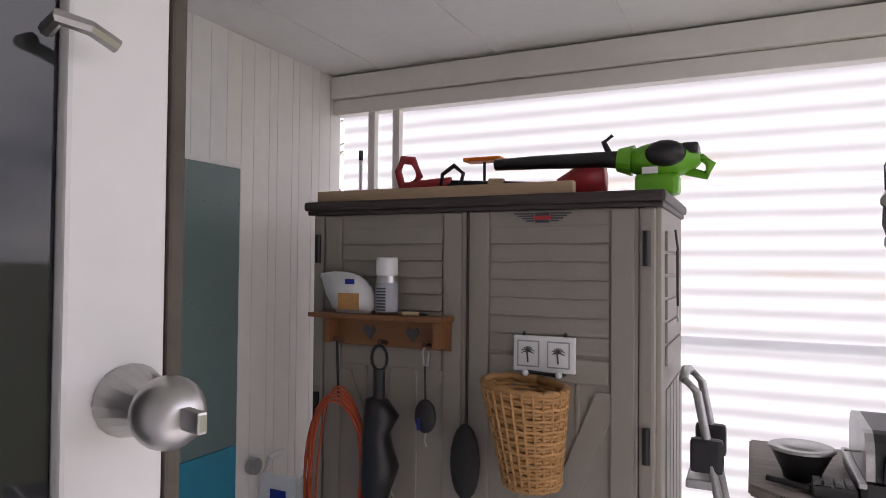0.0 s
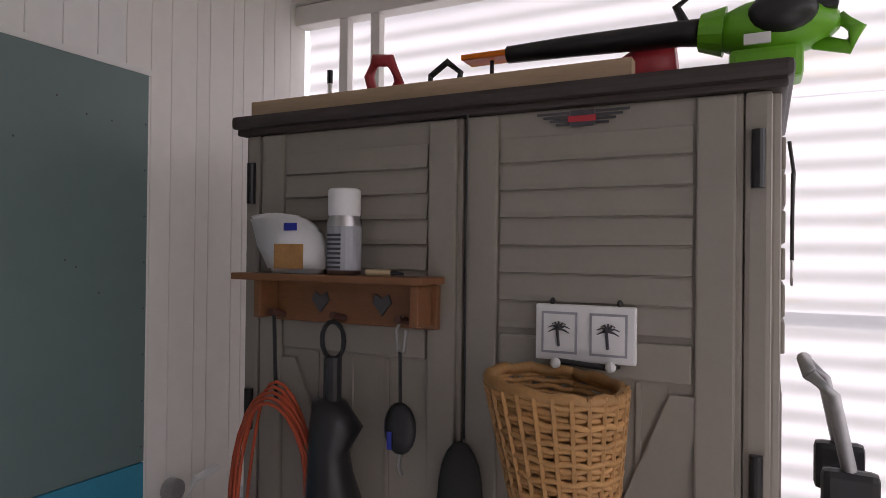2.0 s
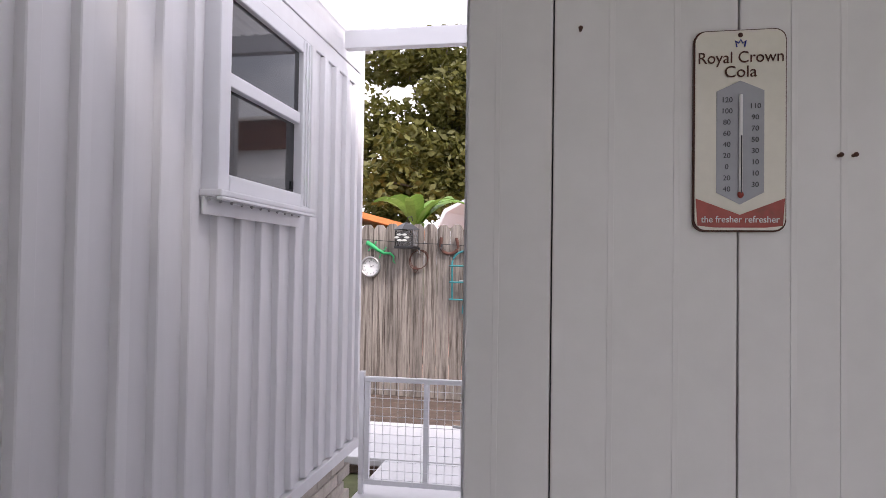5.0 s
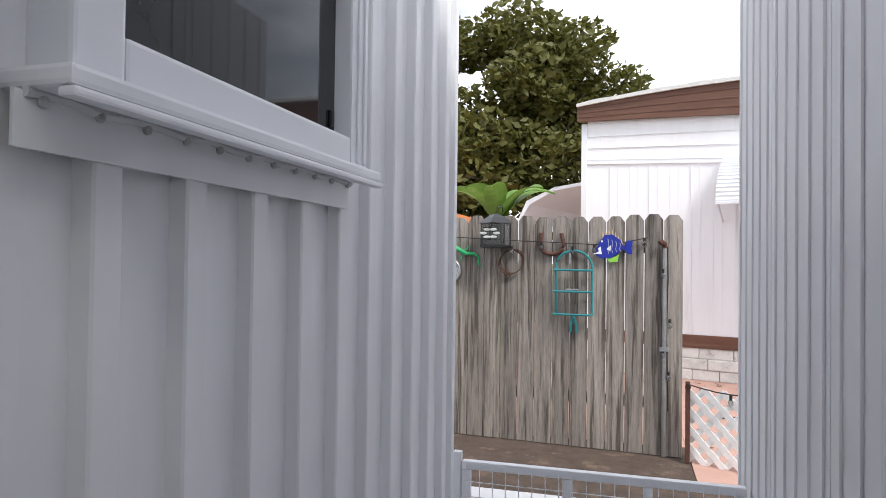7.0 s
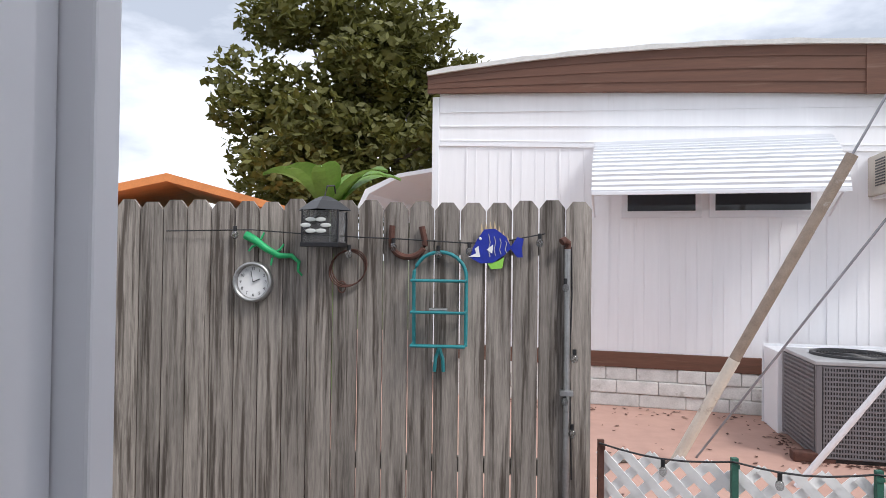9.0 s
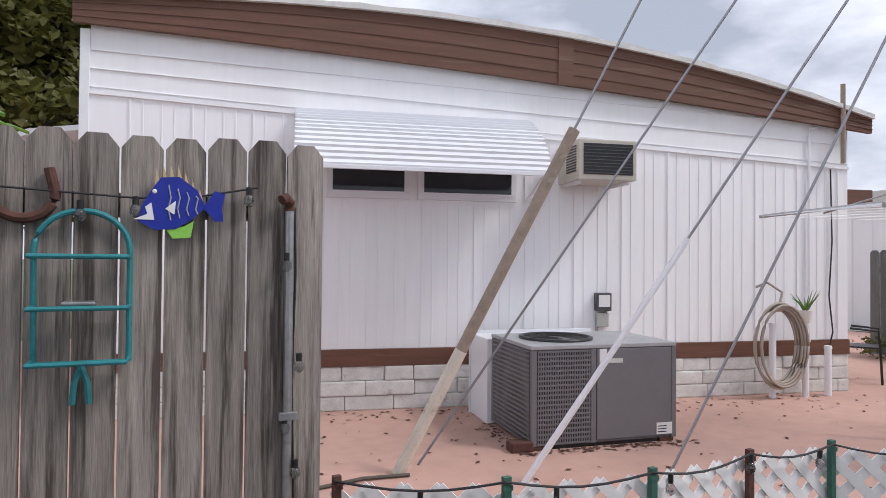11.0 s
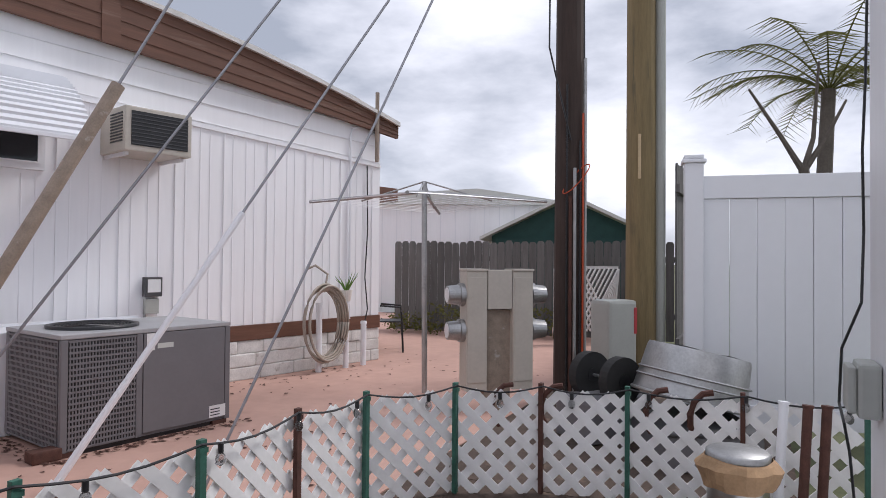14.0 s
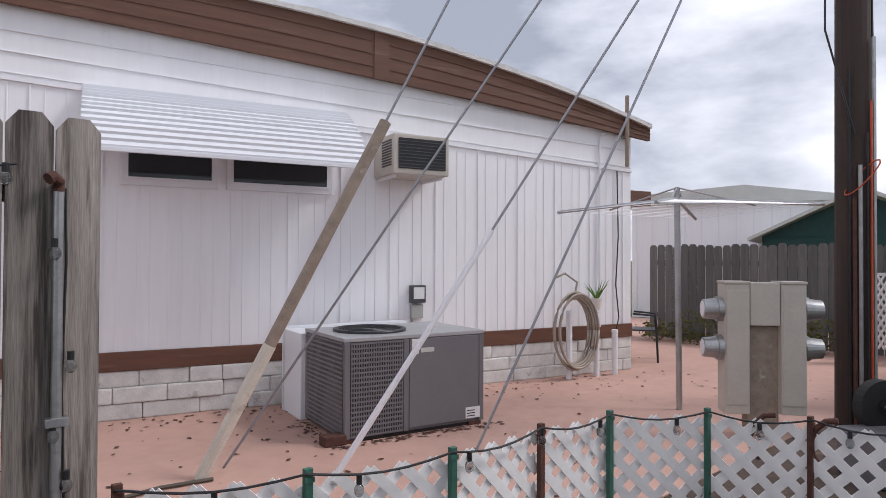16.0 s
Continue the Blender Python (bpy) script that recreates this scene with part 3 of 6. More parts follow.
def slat(a, b, z):
    bm = bmesh.new()
    prof = [(CX + 0.002, z - 0.058), (CX - 0.011, z - 0.056), (CX - 0.008, z - 0.045), (CX - 0.002, z - 0.002), (CX + 0.002, z)]
    f = [bm.verts.new((x, a, zz)) for x, zz in prof]
    g = [bm.verts.new((x, b, zz)) for x, zz in prof]
    bm.faces.new(f)
    bm.faces.new(g[::-1])
    for k in range(5):
        bm.faces.new((f[k], f[(k + 1) % 5], g[(k + 1) % 5], g[k]))
    return bm


cabinet_door(-0.43, -1.032, 1)
cabinet_door(-1.037, -1.62, 0)
for y in (-0.405, -1.645):
    part("corner_post", box(CX - 0.006, CX + 0.06, y - 0.024, y + 0.024, 0.04, 1.79, 0.01), TAUPE, cab)
    for z in (1.66, 1.05, 0.4):
        part("hinge", cyl((CX - 0.012, y, z - 0.055), (CX - 0.012, y, z + 0.055), 0.012), BLACK, cab)
for k in range(6):
    part("side_louvre", box(CX + 0.12, 2.28, -1.694, -1.684, 1.28 + k * 0.075, 1.345 + k * 0.075, 0.004), TAUPE, cab)
for k in range(5):
    part("side_bead", box(CX + 0.14 + k * 0.1, CX + 0.22 + k * 0.1, -1.69, -1.684, 0.2, 1.2, 0.004), TAUPE, cab)
em = thing("winged_badge", "small winged badge decal in black and red on cabinet door", "badge", pose(CX - 0.0125, -1.311, 1.762, 90, 0, -90))
part("shield", box(-0.024, 0.024, -0.016, 0.018, 0, 0.002), INK, em)
part("bar", box(-0.03, 0.03, -0.006, 0.007, 0.002, 0.003), RED, em)
for s in (-1, 1):
    for k in range(4):
        part("feather", box(s * 0.028, s * (0.098 - k * 0.014), 0.012 - k * 0.008, 0.017 - k * 0.008, 0, 0.002), INK, em)

# shelf with hooks
sh = thing("key_shelf", "stained pine wall shelf with hooks hung on cabinet door", "shelf")
part("top_board", box(CX - 0.125, CX - 0.014, -0.955, -0.405, 1.405, 1.422, 0.003), STAIN, sh)
part("back_board", box(CX - 0.034, CX - 0.014, -0.945, -0.47, 1.30, 1.404, 0.003), STAIN, sh)
for y in (-0.47, -0.92):
    part("bracket", box(CX - 0.10, CX - 0.034, y - 0.012, y + 0.012, 1.31, 1.404, 0.004), STAIN, sh)
for y in (-0.62, -0.80):
    part("heart", plate([(y, 1.325), (y + 0.026, 1.357), (y + 0.018, 1.377), (y, 1.367), (y - 0.018, 1.377), (y - 0.026, 1.357)], CX - 0.039, CX - 0.034, 'x'), GUNMETAL, sh, "painted grey heart")
for y in (-0.5, -0.69, -0.87):
    part("peg", cyl((CX - 0.034, y, 1.315), (CX - 0.085, y, 1.325), 0.009), RUST, sh)
bg = thing("snack_bag", "crumpled white and tan food pouch on the shelf", "bag")
bmx = plate([(-0.66, 1.423), (-0.49, 1.423), (-0.475, 1.50), (-0.42, 1.575), (-0.50, 1.585), (-0.58, 1.575), (-0.64, 1.54), (-0.665, 1.48)], CX - 0.095, CX - 0.05, 'x')
bmesh.ops.bevel(bmx, geom=list(bmx.edges), offset=0.012, segments=2, affect='EDGES')
part("pouch", bmx, PAPER, bg, smooth=True)
part("print", box(CX - 0.0968, CX - 0.0952, -0.61, -0.52, 1.435, 1.50), WICKER, bg)
part("mark", box(CX - 0.0972, CX - 0.0952, -0.59, -0.55, 1.535, 1.555), FISHB, bg)
sp = thing("spray_can", "white spray can with printed label on the shelf", "can")
part("can", lathe([(0.001, 1.423), (0.042, 1.424), (0.043, 1.56), (0.038, 1.575), (0.038, 1.58)], c=(CX - 0.075, -0.715, 0)), STEEL, sp, smooth=True)
part("label_wrap", lathe([(0.0436, 1.435), (0.0436, 1.55)], c=(CX - 0.075, -0.715, 0)), SIGNG, sp)
part("cap", lathe([(0.038, 1.578), (0.041, 1.58), (0.041, 1.645), (0.036, 1.65), (0.001, 1.65)], c=(CX - 0.075, -0.715, 0)), PAPER, sp, smooth=True)
for k in range(8):
    part("print_bar", box(CX - 0.1195, CX - 0.1185, -0.735, -0.695, 1.44 + k * 0.012, 1.446 + k * 0.012), INK, sp)
ut = thing("yellow_marker", "small yellow and black marker lying on the shelf", "marker")
part("barrel", cyl((CX - 0.09, -0.79, 1.43), (CX - 0.08, -0.85, 1.43), 0.008), SAND, ut)
part("tip", cyl((CX - 0.08, -0.85, 1.43), (CX - 0.075, -0.88, 1.428), 0.006, 0.003), BLACK, ut)

# hanging things on the pegs
HX = CX - 0.07
co = thing("extension_cord", "coiled orange extension cord hanging from a peg", "cord")
part("strap", tube([(HX, -0.5, 1.325), (HX, -0.505, 1.2), (HX, -0.51, 1.1)], 0.005), BLACK, co)
for k in range(9):
    w = 0.115 + 0.006 * (k % 4)
    h = 0.30 + 0.012 * (k % 5)
    pts = [(HX - 0.03 + 0.008 * (k % 5) + 0.006 * math.sin(3 * a), -0.515 + w * math.cos(a) * (1 + 0.15 * math.sin(a + k)), 0.80 + h * math.sin(a)) for a in [math.tau * j / 28 for j in range(29)]]
    part("loop", tube(pts, 0.0045, 6), ORANGE, co, smooth=True)
um = thing("folded_umbrella", "folded black umbrella hanging from a peg", "umbrella")
part("handle_loop", tube([(HX - 0.01, -0.69 + 0.032 * math.cos(a), 1.265 + 0.045 * math.sin(a)) for a in [math.tau * j / 16 for j in range(17)]], 0.006), BLACK, um)
part("shaft", cyl((HX - 0.01, -0.69, 1.225), (HX - 0.01, -0.69, 1.12), 0.022), BLACK, um)
bmx = lathe([(0.001, 1.13), (0.04, 1.12), (0.065, 1.06), (0.05, 1.0), (0.055, 0.95), (0.07, 0.88), (0.055, 0.8), (0.02, 0.68), (0.001, 0.66)], 12, c=(HX - 0.01, -0.69, 0))
for v in bmx.verts:
    v.co.y += 0.012 * math.sin(v.co.z * 40)
part("cloth", bmx, BLACK, um, smooth=True)
tp = thing("dog_leash_reel", "black retractable reel on a snap hook", "reel")
part("snap_hook", tube([(HX, -0.875, 1.33), (HX, -0.86, 1.30), (HX, -0.865, 1.25), (HX, -0.88, 1.25), (HX, -0.885, 1.3)], 0.004), STEEL, tp)
part("strap", tube([(HX, -0.87, 1.25), (HX, -0.872, 1.13)], 0.004), BLACK, tp)
part("reel", ball((HX, -0.872, 1.075), 0.02, 0.042, 0.06), BLACK, tp, smooth=True)
part("label_patch", box(HX - 0.0215, HX - 0.019, -0.862, -0.85, 1.03, 1.07), FISHB, tp)
part("chain", tube([(HX, -0.875, 1.02), (HX, -0.87, 0.99), (HX, -0.877, 0.97)], 0.004), STEEL, tp)
ov = thing("black_pouch", "long oval black pouch hanging by a thin cord", "pouch")
part("cord", tube([(CX - 0.03, -1.035, 1.79), (CX - 0.03, -1.035, 1.06)], 0.002, 5), BLACK, ov)
part("pouch", ball((CX - 0.045, -1.033, 0.93), 0.03, 0.055, 0.13), RUBBER, ov, smooth=True)

# framed palms
pf = thing("palm_picture_frame", "white double frame with two palm tree prints on cabinet", "picture")
part("frame", box(CX - 0.032, CX - 0.014, -1.418, -1.21, 1.255, 1.372, 0.004), PAPER, pf)
for y in (-1.262, -1.364):
    pr = part("print", box(CX - 0.0345, CX - 0.0325, y - 0.038, y + 0.038, 1.27, 1.357), SIGNG, pf)
    part("mount", box(CX - 0.0355, CX - 0.0347, y - 0.033, y + 0.033, 1.275, 1.352), PAPER, pr)
    part("palm_trunk", tube([(CX - 0.037, y, 1.285), (CX - 0.037, y + 0.003, 1.322)], 0.003, 6), INK, pr)
    bmx = bmesh.new()
    for a in range(7):
        t = radians(-20 + a * 37)
        tube([(CX - 0.037, y, 1.322), (CX - 0.037, y + 0.013 * math.cos(t), 1.324 + 0.013 * math.sin(t)), (CX - 0.037, y + 0.024 * math.cos(t), 1.319 + 0.015 * math.sin(t))], 0.003, 5, bmx, 0.3)
    part("palm_crown", bmx, INK, pr)
for y in (-1.245, -1.385):
    part("hook", ball((CX - 0.025, y, 1.378), 0.006, 0.006, 0.008, seg=8), BLACK, pf)

# wicker basket
bk = thing("wicker_basket", "tan woven wicker basket hung on cabinet door", "basket")
BXC, BYC = CX - 0.15, -1.235
for k in range(27):
    f = k / 26
    r = 0.085 + 0.045 * f + 0.003 * math.sin(k * 2.1)
    z = 0.93 + 0.30 * f
    pts = [(BXC + r * math.cos(a) - 0.0, BYC + r * math.sin(a) + 0.025 * (1 - f) * -1, z + 0.012 * math.sin(a) * f + 0.003 * math.sin(11 * a + k * math.pi)) for a in [math.tau * j / 36 for j in range(37)]]
    part("weave", tube(pts, 0.0062 if k < 26 else 0.012, 6), WICKER, bk, smooth=True)
for j in range(26):
    a = math.tau * j / 26
    part("stake", tube([(BXC + (0.086 + 0.049 * f) * math.cos(a), BYC + (0.086 + 0.049 * f) * math.sin(a) - 0.025 * (1 - f), 0.925 + 0.305 * f) for f in (0, 0.25, 0.5, 0.75, 1)], 0.005, 5), WICKER, bk)
part("bottom", lathe([(0.001, 0.928), (0.09, 0.928)], 24, c=(BXC, BYC - 0.025, 0)), WICKER, bk)
part("hook", tube([(CX - 0.02, -1.215, 1.25), (CX - 0.08, -1.215, 1.262), (CX - 0.08, -1.325, 1.255), (CX - 0.02, -1.325, 1.25)], 0.006), BLACK, bk)
for y in (-1.215, -1.325):
    part("white_knob", ball((CX - 0.086, y, 1.258), 0.011, 0.011, 0.011, seg=10), PAPER, bk)

for o in (sh, bg, sp, ut, co, um, tp):
    o.location.y = -0.04
bk.location.y = -0.065
ov.location.y = -0.02
pf.location.y = -0.01

sp.scale = (0.95, 0.95, 0.9)
sp.location = (0.083, -0.076, 0.1423)
bg.scale = (1, 1, 0.94)
bg.location.z = 0.0854

# things on the lid
pk = thing("pine_board", "raw pine board lying along the cabinet lid", "board")
part("board", box(CX + 0.0, CX + 0.04, -1.41, -0.39, 1.8425, 1.885, 0.003), PINE, pk)
lb = thing("leaf_blower", "lime green and black cordless leaf blower on the lid", "leaf blower")
bmx = tube([(CX + 0.17, -0.99, 1.995), (CX + 0.17, -1.15, 1.995), (CX + 0.17, -1.40, 1.99), (CX + 0.17, -1.46, 1.985)], 0.024, 14, taper=1.5)
part("nozzle", bmx, BLACK, lb, smooth=True)
bmx = ball((CX + 0.17, -1.585, 1.975), 0.075, 0.125, 0.07)
part("housing", bmx, GREEN, lb, smooth=True)
part("intake", ball((CX + 0.11, -1.60, 1.99), 0.04, 0.065, 0.05), BLACK, lb, smooth=True)
part("battery", box(CX + 0.12, CX + 0.22, -1.70, -1.65, 1.99, 2.03, 0.008), BLACK, lb)
part("rear_grip", tube([(CX + 0.17, -1.66, 1.93), (CX + 0.17, -1.72, 1.91), (CX + 0.17, -1.735, 1.95), (CX + 0.17, -1.70, 1.98)], 0.017, 10), GREEN, lb, smooth=True)
part("foot", box(CX + 0.12, CX + 0.22, -1.64, -1.50, 1.8425, 1.92, 0.015), GREEN, lb)
part("collar", cyl((CX + 0.17, -1.44, 1.985), (CX + 0.17, -1.49, 1.98), 0.045, 0.06, 16), GREEN, lb)
part("top_handle", tube([(CX + 0.17, -1.41, 2.01), (CX + 0.17, -1.39, 2.06), (CX + 0.17, -1.42, 2.085)], 0.012, 10, taper=0.6), BLACK, lb)
part("label_patch", box(CX + 0.088, CX + 0.094, -1.58, -1.53, 1.915, 1.94), PAPER, lb)
tm = thing("string_trimmer", "red and black cordless string trimmer lying on the lid", "trimmer")
part("grip", tube([(CX + 0.22, -0.62, 1.90), (CX + 0.22, -0.60, 1.95), (CX + 0.22, -0.62, 1.985), (CX + 0.22, -0.67, 1.98), (CX + 0.22, -0.70, 1.93), (CX + 0.22, -0.66, 1.90), (CX + 0.22, -0.62, 1.90)], 0.015, 10), RED, tm, smooth=True)
part("body", tube([(CX + 0.22, -0.64, 1.895), (CX + 0.22, -0.78, 1.905), (CX + 0.22, -0.84, 1.91)], 0.02, 10, taper=0.7), RED, tm, smooth=True)
part("shaft", cyl((CX + 0.22, -0.8, 1.905), (CX + 0.22, -1.32, 1.88), 0.011), BLACK, tm)
part("coupling", cyl((CX + 0.22, -1.0, 1.896), (CX + 0.22, -1.06, 1.893), 0.018), SAND, tm)
part("front_handle", tube([(CX + 0.2, -0.80, 1.86), (CX + 0.2, -0.81, 1.93), (CX + 0.2, -0.86, 1.955), (CX + 0.2, -0.9, 1.93), (CX + 0.2, -0.88, 1.87)], 0.008), BLACK, tm)
part("head", tube([(CX + 0.22, -1.28, 1.87), (CX + 0.22, -1.36, 1.90), (CX + 0.22, -1.44, 1.91)], 0.035, 12, taper=1.4), RED, tm, smooth=True)
part("guard", box(CX + 0.28, CX + 0.36, -1.02, -0.86, 1.975, 1.988, 0.006), TRIMORANGE, tm, "bright orange guard")
part("guard_stem", cyl((CX + 0.32, -0.94, 1.8425), (CX + 0.32, -0.94, 1.976), 0.006), BLACK, tm)
rd = thing("slim_rod", "slim white rod with a black tip standing behind the cabinet", "rod")
part("rod", cyl((2.40, -0.16, 0.0), (2.40, -0.16, 2.12), 0.009), CREAM, rd)
part("tip", cyl((2.40, -0.16, 2.12), (2.40, -0.16, 2.17), 0.011), BLACK, rd)
bc = thing("bungee_cord", "black bungee cord hanging on the cabinet side", "bungee cord")
part("cord", tube([(CX + 0.25, -1.703, 1.73), (CX + 0.245, -1.712, 1.66), (CX + 0.27, -1.71, 1.55), (CX + 0.26, -1.71, 1.47), (CX + 0.25, -1.71, 1.55), (CX + 0.24, -1.71, 1.66)], 0.004), BLACK, bc)
part("hook", tube([(CX + 0.26, -1.71, 1.47), (CX + 0.26, -1.71, 1.43), (CX + 0.27, -1.71, 1.415), (CX + 0.28, -1.71, 1.43)], 0.003), STEEL, bc)

lb.location.y = -0.085
lb.scale.z = 0.88
lb.location.z = 0.12 * 1.8425
tm.scale.z = 1.3
tm.location.z = -0.3 * 1.8425
tm.location.y = -0.03

# step ladder leaning by the cabinet, folding chair, grill, bucket
sl = thing("step_ladder", "folded grey step ladder with black guards beside cabinet", "ladder")
for dx in (0.0, 0.22):
    part("rail", tube([(CX + 0.15 + dx, -1.74, 1.24), (CX + 0.15 + dx, -1.78, 1.2), (CX + 0.12 + dx, -1.86, 0.8), (CX + 0.08 + dx, -1.95, 0.0)], 0.014, 10), GALV, sl, smooth=True)
    part("guard", box(CX + 0.12 + dx, CX + 0.16 + dx, -1.86, -1.76, 0.95, 1.06, 0.015), BLACK, sl)
part("top_bar", tube([(CX + 0.15, -1.74, 1.24), (CX + 0.26, -1.735, 1.255), (CX + 0.37, -1.74, 1.24)], 0.015, 10), GALV, sl, smooth=True)
for z in (0.3, 0.6, 0.9):
    part("step", box(CX + 0.12, CX + 0.34, -1.90 + (z - 0.3) * 0.12, -1.82 + (z - 0.3) * 0.12, z, z + 0.03, 0.006), GALV, sl)
fc = thing("folding_chair", "folded white and blue beach chair beside the cabinet", "chair")
for dy in (-0.06, -0.26):
    part("frame_tube", tube([(1.78, dy, 0.0), (1.82, dy, 0.7), (1.86, dy, 0.76), (1.95, dy, 0.77)], 0.013), PAPER, fc)
part("fabric", box(1.80, 1.815, -0.25, -0.07, 0.15, 0.72, 0.005), PAPER, fc)
part("stripe", box(1.795, 1.7985, -0.2, -0.12, 0.15, 0.66), FISHB, fc)
part("hinge", cyl((1.80, -0.045, 0.74), (1.80, -0.015, 0.74), 0.035), GALV, fc)
def tabletop():
    bm = bmesh.new()
    pts = [(1.75, -1.93), (2.3, -1.93), (2.3, -2.9), (1.65, -2.9), (1.65, -2.04)]
    lo = [bm.verts.new((x, y, 0.936)) for x, y in pts]
    hi = [bm.verts.new((x, y, 0.97)) for x, y in pts]
    bm.faces.new(lo)
    bm.faces.new(hi)
    for k in range(5):
        bm.faces.new((lo[k], lo[(k + 1) % 5], hi[(k + 1) % 5], hi[k]))
    bmesh.ops.bevel(bm, geom=list(bm.edges), offset=0.006, segments=2, affect='EDGES')
    return bm


st = thing("side_table", "worn grey wooden side table with clipped corner", "table")
part("tabletop", tabletop(), WORNWOOD, st)
for x, y in ((1.72, -2.84), (1.76, -2.03), (2.24, -2.84), (2.24, -2.01)):
    part("leg", box(x - 0.025, x + 0.025, y - 0.025, y + 0.025, 0, 0.935, 0.004), WORNWOOD, st)
part("apron", box(1.70, 1.72, -2.80, -2.08, 0.86, 0.934, 0.003), WORNWOOD, st)
gr = thing("tabletop_grill", "black and steel portable gas grill with domed lid on table", "grill")
GY0, GY1 = -2.78, -2.21
part("firebox", box(1.70, 2.08, GY0, GY1 + 0.01, 0.9405, 1.0, 0.02), BLACK, gr)
hood = [(1.715, 1.001), (1.715, 1.055)] + [(1.775 + 0.06 * math.cos(radians(a)), 1.055 + 0.075 * math.sin(radians(a))) for a in (165, 140, 115, 95)] + [(1.98, 1.135)] + [(2.00 + 0.06 * math.cos(radians(a)), 1.065 + 0.07 * math.sin(radians(a))) for a in (80, 50, 20)] + [(2.065, 1.001)]
part("hood", plate(hood, GY0 + 0.01, GY1 - 0.03), BLACK, gr)
part("hood_end", plate(hood, GY1 - 0.0295, GY1 - 0.008), GALV, gr, "bare metal hood end")
part("hood_front", plate([(GY0 + 0.05, 1.006), (GY1 - 0.045, 1.006), (GY1 - 0.05, 1.07), (GY1 - 0.075, 1.092), (GY0 + 0.08, 1.092), (GY0 + 0.05, 1.07)], 1.690, 1.7135, 'x'), BLACK, gr, "black enamelled hood front")
part("badge", box(1.686, 1.6895, -2.62, -2.50, 1.04, 1.068, 0.001), SIGNG, gr)
part("hood_flange", box(1.69, 2.085, GY1 - 0.008, GY1 + 0.012, 0.985, 1.0, 0.004), GALV, gr)
part("side_pin", cyl((1.8, GY1 - 0.01, 1.06), (1.8, GY1 + 0.035, 1.06), 0.004, seg=8), STEEL, gr)
bw = thing("foil_bowl", "black bowl with a foil lid on the table", "bowl")
part("bowl", lathe([(0.001, 0.941), (0.05, 0.942), (0.056, 0.965), (0.083, 1.02), (0.087, 1.03)], c=(1.88, -2.075, 0)), BLACK, bw, smooth=True)
part("lid", lathe([(0.092, 1.029), (0.092, 1.035), (0.08, 1.039), (0.055, 1.036), (0.053, 1.041), (0.001, 1.042)], c=(1.88, -2.075, 0)), GALV, bw, smooth=True)
br = thing("grill_brush", "black grill brush lying on the table", "brush")
part("head", box(1.705, 1.765, -2.20, -2.09, 0.9405, 0.975, 0.006), BLACK, br)
for k in range(4):
    part("bristle_row", box(1.708, 1.762, -2.19 + k * 0.026, -2.172 + k * 0.026, 0.976, 0.986), GUNMETAL, br)
part("shaft", cyl((1.735, -2.09, 0.955), (1.79, -1.98, 0.955), 0.009), BLACK, br)
for o in (gr, bw, br):
    o.location.z = 0.03
ln = thing("hurricane_lantern", "dark metal hurricane lantern with a bell shade bulb hanging by wires", "lantern")
LX, LY, LZ = 2.28, -2.425, 0.095
part("wire", tube([(LX, LY, 2.55), (LX, LY - 0.01, 2.2), (LX, LY, 2.08)], 0.003, 6), BLACK, ln)
part("tank", lathe([(0.001, 1.58), (0.072, 1.58), (0.078, 1.59), (0.076, 1.615), (0.055, 1.635), (0.03, 1.645)], c=(LX, LY, LZ)), GUNMETAL, ln, smooth=True)
part("burner", lathe([(0.028, 1.645), (0.034, 1.655), (0.026, 1.668)], c=(LX, LY, LZ)), GUNMETAL, ln, smooth=True)
part("globe", lathe([(0.030, 1.665), (0.047, 1.70), (0.043, 1.745), (0.03, 1.765)], c=(LX, LY, LZ)), CLEAR, ln, smooth=True)
part("hood", lathe([(0.045, 1.762), (0.05, 1.78), (0.038, 1.80), (0.036, 1.83), (0.04, 1.835), (0.03, 1.85), (0.001, 1.855)], c=(LX, LY, LZ)), GUNMETAL, ln, smooth=True)
for q in (-1, 1):
    part("side_tube", tube([(LX, LY + q * 0.06, LZ + 1.61), (LX, LY + q * 0.075, LZ + 1.66), (LX, LY + q * 0.07, LZ + 1.76), (LX, LY + q * 0.055, LZ + 1.81), (LX, LY + q * 0.03, LZ + 1.825)], 0.009, 8), GUNMETAL, ln, smooth=True)
for z in (1.69, 1.73):
    part("globe_wire", tube([(LX + 0.052 * math.cos(a), LY + 0.052 * math.sin(a), LZ + z + 0.006 * math.sin(2 * a)) for a in [math.tau * j / 20 for j in range(21)]], 0.002, 5), BLACK, ln)
part("bail", tube([(LX, LY - 0.072, LZ + 1.75), (LX, LY - 0.075, LZ + 1.86), (LX, LY - 0.04, LZ + 1.95), (LX, LY, LZ + 1.985), (LX, LY + 0.04, LZ + 1.95), (LX, LY + 0.075, LZ + 1.86), (LX, LY + 0.072, LZ + 1.75)], 0.003, 6), BLACK, ln)
bs = thing("bell_lamp", "small grey bell shade with a bulb hung on the lantern", "lamp", pose(LX - 0.055, LY + 0.045, LZ + 1.80, 0, 28, 0))
part("shade", lathe([(0.018, 0.02), (0.024, 0.012), (0.03, -0.02), (0.055, -0.065), (0.058, -0.075), (0.052, -0.066), (0.028, -0.02), (0.016, 0.0)], 24), GALV, bs, smooth=True)
part("bulb", ball((0, 0, -0.045), 0.027, 0.027, 0.032, seg=14), PAPER, bs, smooth=True)
part("hanger", tube([(0, 0, 0.02), (0.02, -0.01, 0.05), (0.05, -0.035, 0.07)], 0.004, 6), BLACK, bs)
